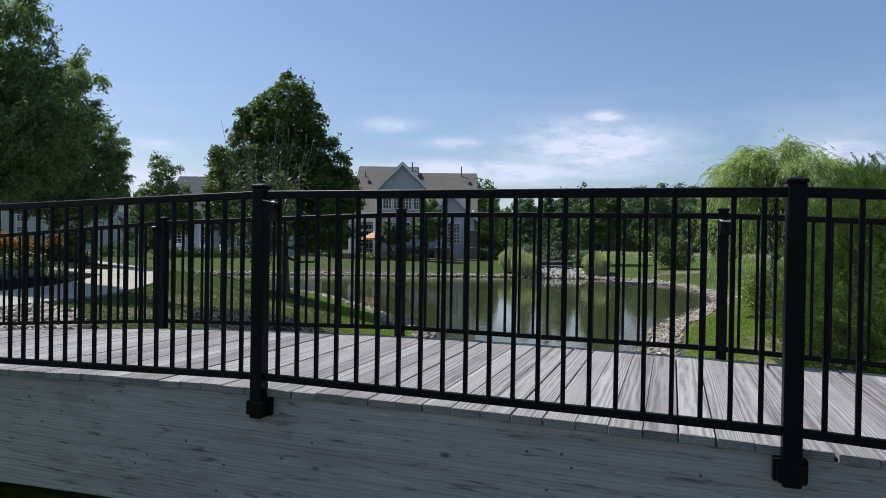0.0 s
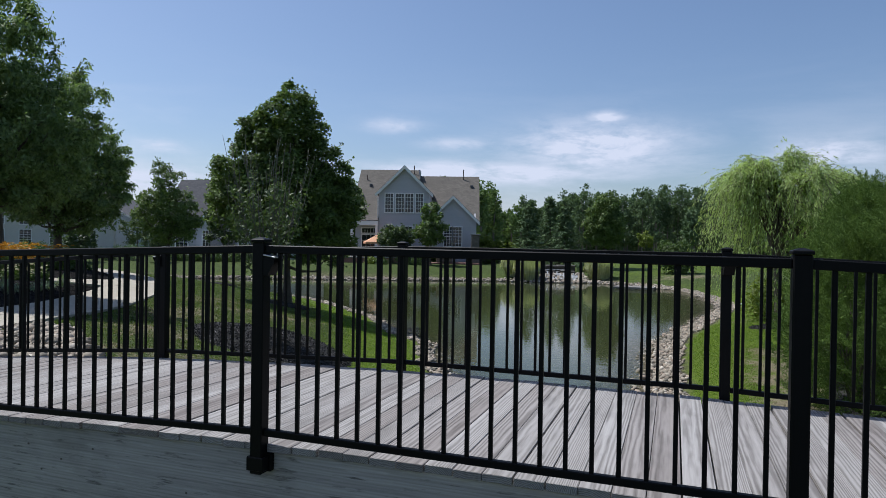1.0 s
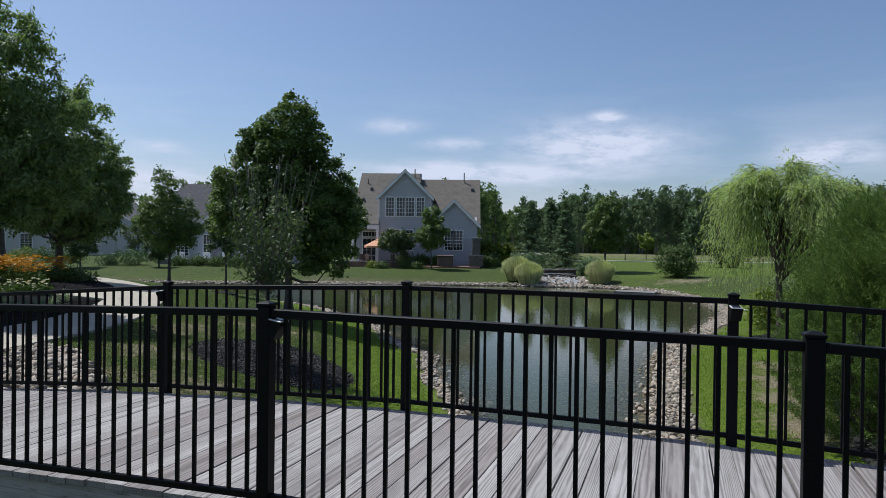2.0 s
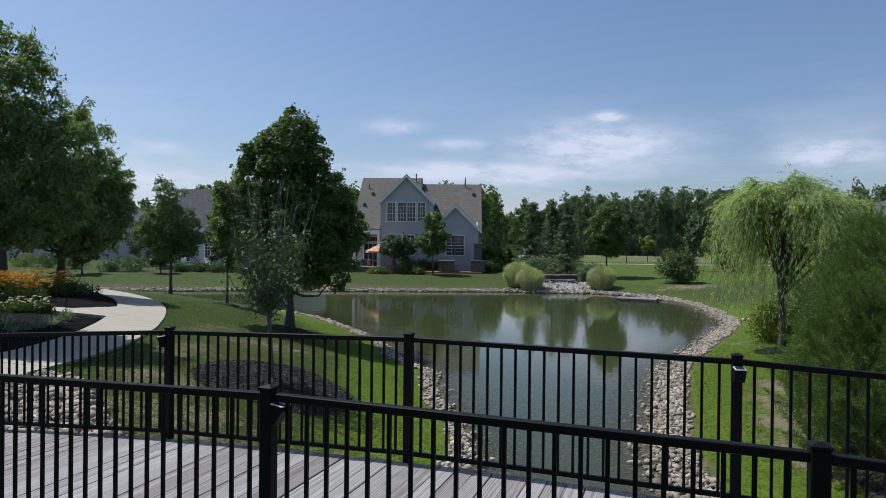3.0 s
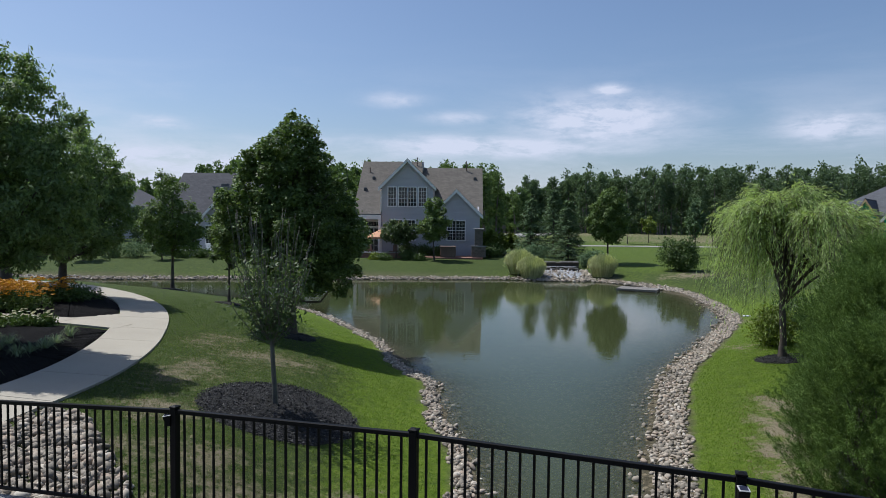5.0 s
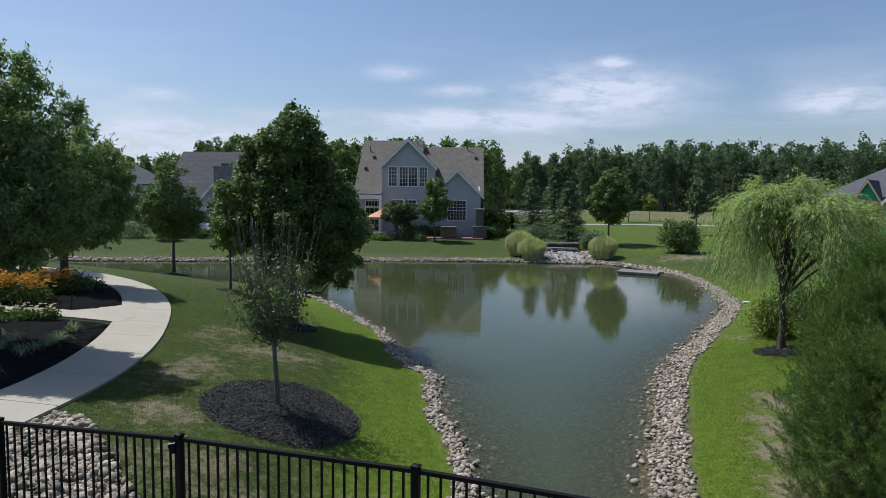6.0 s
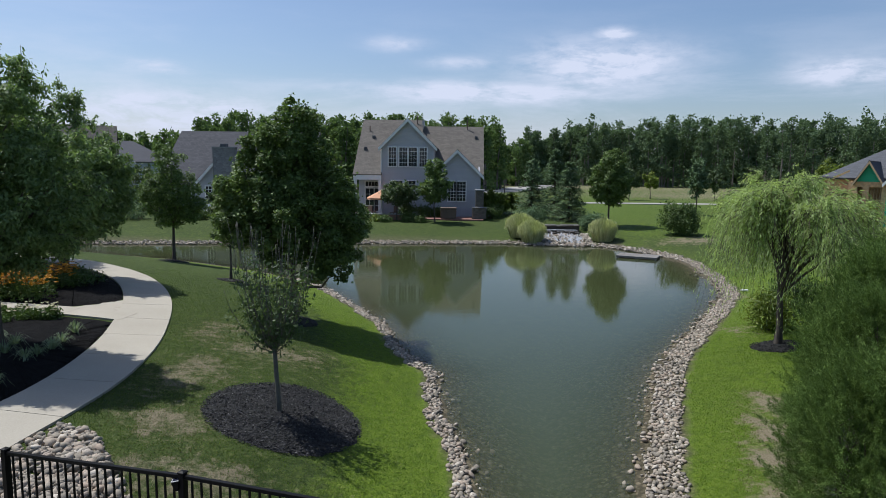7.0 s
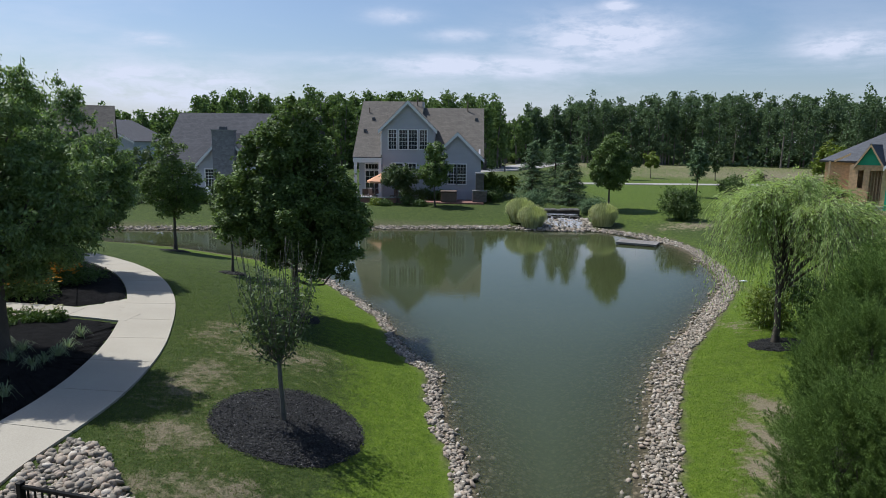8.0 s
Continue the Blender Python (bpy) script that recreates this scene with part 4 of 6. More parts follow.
def front_gable(parent, x0, x1, eave, apex, y0, y1, wall, roof, over=0.3, base=0.0):
    """A gable that faces -y: its wall, two roof slopes, and white rake boards."""
    mid = (x0 + x1) / 2
    k = (apex - eave) / ((x1 - x0) / 2)
    prism("gable_wall", ((x0, base), (x1, base), (x1, eave), (mid, apex), (x0, eave)), 1, y0, y1, wall, parent)
    xl, xr, zl = x0 - over, x1 + over, eave - k * over
    e = 0.16
    slab_between("roof_slope", (xl, y0 - over, zl + e), (mid, y0 - over, apex + e), (mid, y1, apex + e), (xl, y1, zl + e), 0.12, roof, parent)
    slab_between("roof_slope", (mid, y0 - over, apex + e), (xr, y0 - over, zl + e), (xr, y1, zl + e), (mid, y1, apex + e), 0.12, roof, parent)
    yy = y0 - over - 0.03
    prism("rake_board", ((xl, zl + e - 0.34), (xl, zl + e - 0.03), (mid, apex + e - 0.03), (mid, apex + e - 0.34)), 1, yy, yy + 0.06, WHITE, parent)
    prism("rake_board", ((xr, zl + e - 0.34), (xr, zl + e - 0.03), (mid, apex + e - 0.03), (mid, apex + e - 0.34)), 1, yy, yy + 0.06, WHITE, parent)


house = tagged(base_of("house", (-4.8, 60, 0.9)), "two-storey pale grey house with tan shingle roof and tall gable", "house")
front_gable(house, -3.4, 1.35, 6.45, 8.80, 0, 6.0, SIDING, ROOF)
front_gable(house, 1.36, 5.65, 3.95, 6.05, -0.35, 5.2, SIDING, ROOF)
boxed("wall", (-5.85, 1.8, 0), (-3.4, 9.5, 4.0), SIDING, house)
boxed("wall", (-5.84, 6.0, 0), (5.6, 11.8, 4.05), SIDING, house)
# main roof: two ridges, the left one higher
slab_between("roof_slope", (-6.05, -0.35, 3.86), (-3.42, -0.35, 3.86), (-3.42, 6.0, 9.20), (-6.05, 6.0, 9.20), 0.16, ROOF, house)
slab_between("roof_slope", (-3.41, 1.6, 5.50), (0.0, 1.6, 5.50), (0.0, 6.0, 9.20), (-3.41, 6.0, 9.20), 0.16, ROOF, house)
slab_between("roof_slope", (-6.05, 6.0, 9.20), (0.0, 6.0, 9.20), (0.0, 12.3, 3.9), (-6.05, 12.3, 3.9), 0.16, ROOF, house)
slab_between("roof_slope", (-0.05, 0.45, 3.88), (5.95, 0.45, 3.88), (5.95, 6.0, 8.60), (-0.05, 6.0, 8.60), 0.16, ROOF, house)
slab_between("roof_slope", (-0.05, 6.0, 8.60), (5.95, 6.0, 8.60), (5.95, 12.3, 3.9), (-0.05, 12.3, 3.9), 0.16, ROOF, house)
for x in (-5.84, 5.45):
    top = 9.0 if x < 0 else 8.4
    prism("end_wall", ((6.0 - 5.6, 3.9), (6.0, top - 0.1), (11.6, 3.9)), 0, x, x + 0.15, SIDING, house)
boxed("step_wall", (-0.12, 5.4, 8.2), (0.02, 6.6, 9.14), SIDING, house)
boxed("eave_beam", (-6.0, -0.40, 3.36), (-3.40, -0.16, 3.78), WHITE, house)
boxed("ceiling_board", (-5.98, -0.15, 3.40), (-3.41, 1.79, 3.46), WHITE, house)
for x in (-5.80, -3.55):
    boxed("porch_column", (x - 0.13, -0.38, 0.26), (x + 0.13, -0.14, 3.37), WHITE, house, bevel=0.02)
for x0, x1 in ((-2.78, -2.08), (-1.80, -1.02), (-0.98, -0.20), (0.05, 0.70)):
    window(house, x0, x1, 4.62, 6.32, -0.02, 3, 5)
for x0, x1 in ((2.72, 3.42), (3.52, 4.30)):
    window(house, x0, x1, 1.55, 3.30, -0.37, 3, 3, 2)
for x0, x1 in ((-2.5, -1.5), (-1.3, -0.3)):
    window(house, x0, x1, 1.5, 3.3, -0.02, 3, 3, 2)
window(house, -5.2, -4.42, 0.35, 2.5, 1.76, 2, 4)
window(house, -4.32, -3.55, 0.35, 2.5, 1.76, 2, 4)
window(house, -5.2, -3.55, 2.72, 3.15, 1.76, 6, 1)
for x, y, z, h in ((4.35, 5.6, 8.3, 0.95), (-0.6, 5.5, 8.8, 0.8), (-5.2, 4.6, 8.0, 0.5)):
    bm = bmesh.new()
    bmesh.ops.create_cone(bm, cap_ends=True, segments=10, radius1=0.055, radius2=0.055, depth=h, matrix=pose(x, y, z + h / 2))
    part("vent_pipe", bm, TUB, house)
for x, y, z in ((-4.7, 3.8, 7.35), (-5.3, 2.4, 6.2), (5.2, 4.6, 7.4)):
    boxed("roof_vent", (x - 0.14, y - 0.14, z - 0.1), (x + 0.14, y + 0.14, z + 0.22), ROOF_DARK, house, bevel=0.03)
prism("downpipe", ((-3.50, 0.0), (-3.42, 0.0), (-3.42, 6.0), (-3.50, 6.0)), 1, -0.12, -0.02, WHITE, house)

patio = tagged(base_of("patio", (-4.8, 60, 0.72)), "raised red-brown paver patio behind the grey house", "patio", kind="structure")
boxed("paving", (-6.6, -3.4, 0), (5.9, -0.36, 0.30), BRICK, patio, bevel=0.02)
boxed("step_stone", (-5.9, -0.34, 0.3), (-3.5, 1.75, 0.44), SLAB, patio, bevel=0.02)
boxed("retaining_wall", (-6.7, -3.7, -0.2), (-1.2, -3.42, 0.62), BRICK, patio, bevel=0.03)
boxed("coping", (-6.75, -3.76, 0.625), (-1.15, -3.38, 0.69), SLAB, patio, bevel=0.01)

tub = tagged(base_of("hot_tub", (-1.95, 57.4, 1.025)), "square brown hot tub with brown cover on the patio", "hot tub")
boxed("cabinet", (-0.68, -0.6, 0), (0.68, 0.6, 0.86), TUB, tub, bevel=0.05)
boxed("cover", (-0.72, -0.64, 0.865), (0.72, 0.64, 0.97), TUB, tub, "brown padded cover", bevel=0.04)

hearth = tagged(base_of("outdoor_fireplace", (0.75, 57.6, 1.02)), "tall brown stone outdoor fireplace on the patio", "fireplace")
boxed("hearth_base", (-0.62, -0.5, 0), (0.62, 0.5, 0.95), PILLAR, hearth, bevel=0.03)
boxed("stack", (-0.36, -0.36, 0.955), (0.36, 0.36, 2.45), PILLAR, hearth, bevel=0.03)
boxed("mantel", (-0.68, -0.56, 0.952), (0.68, -0.37, 1.03), SLAB, hearth, bevel=0.015)
boxed("chimney_cap", (-0.45, -0.45, 2.455), (0.45, 0.45, 2.55), SLAB, hearth, bevel=0.015)

umbrella = tagged(base_of("patio_umbrella", (-7.9, 57.8, 1.02)), "open orange cloth umbrella on the patio", "umbrella")
bm = bmesh.new()
bmesh.ops.create_cone(bm, cap_ends=True, segments=10, radius1=0.03, radius2=0.025, depth=2.35, matrix=pose(0, 0, 1.175))
part("pole", bm, WHITE, umbrella)
V = [(0, 0, 2.42)] + [(1.35 * math.cos(a * math.pi / 4), 1.35 * math.sin(a * math.pi / 4), 1.72) for a in range(8)] + [(1.35 * math.cos(a * math.pi / 4), 1.35 * math.sin(a * math.pi / 4), 1.56) for a in range(8)]
F = [(0, 1 + i, 1 + (i + 1) % 8) for i in range(8)] + [(1 + i, 9 + i, 9 + (i + 1) % 8, 1 + (i + 1) % 8) for i in range(8)]
shape("canopy", V, F, ORANGE, umbrella, "orange cloth canopy")
boxed("foot", (-0.28, -0.28, 0), (0.28, 0.28, 0.08), TUB, umbrella, bevel=0.03)
for x, y, turn in ((-9.3, 57.6, 30), (-6.8, 57.4, -40), (-8.9, 58.7, 140)):
    chair = tagged(base_of("patio_chair", (x, y, 1.02), turn), "dark metal patio chair by the umbrella", "chair", group="patio chairs")
    boxed("seat", (-0.26, -0.26, 0.40), (0.26, 0.26, 0.46), TUB, chair, bevel=0.02)
    boxed("backrest", (-0.26, 0.22, 0.465), (0.26, 0.28, 0.98), TUB, chair, bevel=0.02)
    for lx in (-0.23, 0.23):
        for ly in (-0.23, 0.23):
            boxed("leg", (lx - 0.02, ly - 0.02, 0), (lx + 0.02, ly + 0.02, 0.399), TUB, chair)

# second house, with the big chimney
cot = tagged(base_of("house", (-22.0, 58, 0.9)), "low grey-roofed house with a broad grey stone chimney", "house")
front_gable(cot, -2.45, 2.5, 3.1, 5.75, 0, 6.0, SIDING, ROOF_GREY)
slab_between("roof_slope", (-7.2, 1.6, 2.9), (7.0, 1.6, 2.9), (7.0, 7.0, 7.85), (-7.0, 7.0, 7.85), 0.16, ROOF_GREY, cot)
slab_between("roof_slope", (-7.0, 7.0, 7.85), (7.0, 7.0, 7.85), (7.0, 12.4, 2.9), (-7.2, 12.4, 2.9), 0.16, ROOF_GREY, cot)
boxed("wall", (-6.2, 2.2, 0), (6.6, 11.8, 2.95), SIDING, cot)
prism("end_wall", ((2.2, 2.9), (7.0, 7.5), (11.8, 2.9)), 0, -6.1, -5.95, SIDING, cot)
boxed("chimney", (-0.90, -0.65, 0), (1.08, -0.01, 6.05), STACK, cot, "broad grey stone chimney")
boxed("chimney_cap", (-0.98, -0.72, 6.052), (1.16, 0.05, 6.14), SLAB, cot)
boxed("flue", (-0.25, -0.55, 6.142), (0.35, -0.1, 6.42), ROOF_DARK, cot, bevel=0.02)
window(cot, -1.85, -1.10, 0.95, 2.62, -0.02, 3, 3, 2)
window(cot, 1.45, 2.1, 0.95, 2.62, -0.02, 3, 3, 2)
window(cot, -5.3, -4.2, 0.7, 2.4, 2.17, 3, 3, 2)
boxed("terrace_wall", (-4.6, -3.1, -0.4), (4.5, -2.75, 0.42), STACK, cot)
boxed("terrace_coping", (-4.65, -3.16, 0.422), (4.55, -2.70, 0.50), SLAB, cot)
boxed("terrace", (-4.6, -2.74, -0.4), (4.5, -0.66, 0.1), SLAB, cot)
for x, turn in ((-1.0, 20), (0.4, -30), (-3.0, 60)):
    chair = tagged(base_of("garden_chair", (-22 + x, 56.5, 1.0), turn), "white garden chair on the terrace by the chimney", "chair", group="garden chairs")
    boxed("seat", (-0.28, -0.26, 0.38), (0.28, 0.26, 0.44), WHITE, chair, bevel=0.02)
    boxed("backrest", (-0.28, 0.22, 0.445), (0.28, 0.28, 1.0), WHITE, chair, bevel=0.03)
    for lx in (-0.24, 0.24):
        for ly in (-0.22, 0.22):
            boxed("leg", (lx - 0.025, ly - 0.025, 0), (lx + 0.025, ly + 0.025, 0.379), WHITE, chair)

# third house, far behind the trees
big = tagged(base_of("house", (-50.6, 79, 0.9), 27), "large cream-sided house with a tan roof behind trees", "house")
boxed("wall", (-9, 0, 0), (6.0, 7, 5.4), SIDING_TAN, big)
slab_between("roof_slope", (-9.4, -0.5, 5.1), (6.3, -0.5, 5.1), (6.3, 3.5, 9.4), (-9.4, 3.5, 9.4), 0.18, ROOF, big)
slab_between("roof_slope", (-9.4, 3.5, 9.4), (6.3, 3.5, 9.4), (6.3, 7.5, 5.1), (-9.4, 7.5, 5.1), 0.18, ROOF, big)
prism("end_wall", ((0.0, 5.3), (3.5, 9.2), (7, 5.3)), 0, 5.85, 6.0, SIDING_TAN, big)
for x in (-7, -4.2, -1, 2.2):
    window(big, x, x + 1.2, 0.9, 2.7, -0.02, 3, 3, 2)
    window(big, x, x + 1.2, 3.4, 4.9, -0.02, 3, 3, 2)
blue = tagged(base_of("house", (-54.4, 92, 0.9)), "blue-grey sided gabled house in the distance", "house")
front_gable(blue, -6.3, 6.3, 4.8, 7.9, 0, 12, SIDING_BLUE, ROOF_GREY)
window(blue, 2.4, 3.4, 1.2, 2.8, -0.02, 3, 3, 2)
window(blue, -3.4, -2.4, 1.2, 2.8, -0.02, 3, 3, 2)
shed = tagged(base_of("house", (-36, 82, 0.9)), "cream one-storey house wing glimpsed between trees", "house")
front_gable(shed, -3, 3, 2.6, 4.6, 0, 9, SIDING_TAN, ROOF_GREY)
window(shed, -0.6, 0.6, 0.9, 2.3, -0.02, 3, 3, 2)

# house being built
site = tagged(base_of("unfinished_house", (32.2, 57.4, 0.95), -40), "unfinished house with bare strand-board walls and charcoal roof", "house")
boxed("wall", (-2.2, 1.6, 0.4), (12, 12, 4.0), OSB, site)
boxed("foundation", (-2.2, -0.3, -0.6), (12, 12, 0.395), SLAB, site, "grey concrete foundation")
bm = bmesh.new()
for lo, hi in (((0, 0, 0.4), (0.65, 0.15, 3.75)), ((1.05, 0, 0.4), (1.5, 0.15, 3.75)), ((2.4, 0, 0.4), (2.75, 0.15, 3.75)), ((0.65, 0, 3.3), (1.05, 0.149, 3.75)), ((0.65, 0, 0.4), (1.05, 0.149, 1.8)), ((1.5, 0, 3.3), (2.4, 0.149, 3.75))):
    box(bm, lo, hi)
part("front_wall", bm, OSB, site)
boxed("side_wall", (0, 0.16, 0.4), (0.15, 1.59, 3.75), OSB, site)
for i in range(4):
    boxed("stud", (1.58 + i * 0.22, 0.3, 0.4), (1.63 + i * 0.22, 0.4, 3.3), STUD, site)
prism("gable_sheet", ((0.5, 3.76), (2.35, 3.76), (1.42, 5.35)), 1, 0.0, 0.12, GREEN_SHEET, site, "green gable sheathing")
slab_between("roof_slope", (0.25, -0.35, 3.55), (1.42, -0.35, 5.55), (1.42, 6, 5.55), (0.25, 6, 3.55), 0.14, ROOF_DARK, site)
slab_between("roof_slope", (1.42, -0.35, 5.55), (2.6, -0.35, 3.55), (2.6, 6, 3.55), (1.42, 6, 5.55), 0.14, ROOF_DARK, site)
prism("rake_board", ((0.25, 3.26), (0.25, 3.50), (1.42, 5.50), (1.42, 5.26)), 1, -0.40, -0.35, STUD, site)
prism("rake_board", ((2.6, 3.26), (2.6, 3.50), (1.42, 5.50), (1.42, 5.26)), 1, -0.40, -0.35, STUD, site)
front_gable(site, 2.8, 5.8, 3.85, 5.6, -0.4, 6, GREEN_SHEET, ROOF_DARK)
prism("rake_board", ((-1.4, 3.9), (-1.4, 4.1), (-0.2, 4.75), (-0.2, 4.55)), 1, 0.95, 1.0, STUD, site)
slab_between("roof_slope", (-2.6, 1.1, 4.05), (14, 1.1, 4.05), (10.5, 7.5, 7.1), (2.2, 7.5, 7.1), 0.16, ROOF_DARK, site)
slab_between("roof_slope", (-2.6, 13.5, 4.05), (-2.6, 1.1, 4.05), (2.2, 7.5, 7.1), (2.2, 7.6, 7.1), 0.16, ROOF_DARK, site)
boxed("porch_post", (-1.75, 0.6, 0.4), (-1.6, 0.75, 4.0), STUD, site)
lumber = tagged(base_of("lumber_stack", (30.0, 55.6, on_land(30, 55.6))), "stack of pale sawn lumber on bare earth", "lumber")
for i in range(4):
    for k in range(5):
        boxed("board", (-1.6 + 0.03 * k, -0.4 + k * 0.16, i * 0.055), (1.6 - 0.05 * i, -0.26 + k * 0.16, i * 0.055 + 0.05), STUD, lumber)

# roads beyond
ribbon_slabs("road", ((14, 86), (40, 88), (70, 90), (130, 95)), 1.5, 30, "pale residential street beyond the lawn", STREET)
ribbon_slabs("lane", ((-10, 110), (3, 122), (11, 140), (20, 170)), 4.5, 40, "pale curving lane beside the woods", STREET)

for x, y in ((6.0, 116.0), (11.6, 126.0)):
    post = tagged(base_of("sign_post", (x, y, on_land(x, y))), "dark slender post beside the lane", "post", "lane posts")
    boxed("shaft", (-0.09, -0.09, 0), (0.09, 0.09, 2.3), UNDER, post, bevel=0.02)
    boxed("plate", (-0.3, -0.11, 1.75), (0.3, -0.091, 2.25), UNDER, post)

# ---- waterfall, dock and small fixtures at the far shore ----
rng = np.random.default_rng(31)
fall = tagged(base_of("waterfall", (6.9, 49.3, 0)), "low rock waterfall with stacked ledges and white water", "waterfall")
for z, y, w, d, n in ((1.16, 1.75, 3.2, 0.9, 7), (0.74, 0.75, 2.9, 0.8, 8)):
    cuts = np.sort(np.concatenate([[0, 1], (np.arange(1, n) + rng.normal(size=n - 1) * 0.2) / n])) * w - w / 2
    for a, e in zip(cuts[:-1], cuts[1:]):
        top = z + rng.normal() * 0.04
        boxed("ledge_stone", (a + 0.015, y - rng.uniform(0, 0.16), top - rng.uniform(0.07, 0.12)), (e - 0.015, y + d, top), LEDGE, fall, bevel=0.05)
boxed("ledge_base", (-1.6, 2.0, -0.2), (1.6, 2.7, 1.03), UNDER, fall)
boxed("ledge_base", (-1.45, 0.95, -0.2), (1.45, 1.89, 0.60), UNDER, fall)
boxed("pool", (-1.3, 0.98, 0.77), (1.3, 1.88, 0.80), FOAM, fall, "shallow pale upper pool")
for a in rng.uniform(-1.4, 1.4, 64):
    V, F = [], []
    first = rng.uniform(-1.2, 0.7)
    line = [(q, np.interp(q, (-2.9, -2.0, 0.2, 0.62, 0.72), (0.02, 0.15, 0.44, 0.56, 0.74))) for q in np.linspace(first, first - rng.uniform(0.4, 1.5), 6)]
    j, wd = a, rng.uniform(0.02, 0.07)
    for k, (yy, zz) in enumerate(line):
        j += rng.normal() * 0.05
        V += [(j - wd, yy, zz + 0.05), (j, yy - 0.02, zz + 0.08), (j + wd, yy, zz + 0.05)]
        if k:
            F += [(3 * k - 3, 3 * k - 2, 3 * k + 1, 3 * k), (3 * k - 2, 3 * k - 1, 3 * k + 2, 3 * k + 1)]
    shape("water_strand", V, F, FOAM, fall, "white falling water", smooth=True)
p = np.column_stack([rng.uniform(4.9, 8.9, 420), rng.uniform(46.5, 50.0, 420)])
scatter_stones("boulders", p, rng.uniform(0.07, 0.2, len(p)), "grey boulders heaped about a small waterfall", lift=0.3)
dock = tagged(base_of("low_dock", (10.55, 41.2, -0.15), -24), "low grey-brown plank dock standing in the pond", "dock")
for i in range(8):
    boxed("board", (-1.22 + i * 0.305, -0.75, 0.28), (-1.22 + i * 0.305 + 0.29, 0.75, 0.32), DOCK, dock, bevel=0.006)
for yv in (-0.74, 0.0, 0.68):
    boxed("bearer", (-1.22, yv, 0.20), (1.21, yv + 0.06, 0.278), DOCK, dock)
for x in (-1.15, 0.0, 1.15):
    for yv in (-0.70, 0.68):
        boxed("pile", (x - 0.05, yv - 0.05, -0.6), (x + 0.05, yv + 0.05, 0.199), DOCK, dock)
marker = tagged(base_of("ground_marker", (12.35, 29.6, on_land(12.35, 29.6))), "small white plastic marker lying on the lawn", "marker")
boxed("block", (-0.16, -0.08, 0.0), (0.16, 0.08, 0.07), WHITE, marker, bevel=0.015)

# ---- trees ----


def crown_skin(lobes, n, gap, rng):
    """Places spread over the outside of a crown of ellipsoid lobes, none nearer than gap to another."""
    lb = np.array(lobes, float)
    p = in_lobes(lobes, n * 14, rng, 7.0)
    depth = np.min(np.linalg.norm((p[:, None] - lb[None, :, :3]) / lb[None, :, 3:], axis=2), axis=1)
    p = p[depth > 0.70]
    out = np.empty((0, 3))
    for q in p:
        if not len(out) or ((out - q) ** 2).sum(1).min() > gap * gap:
            out = np.vstack([out, q])
            if len(out) >= n:
                break
    return out


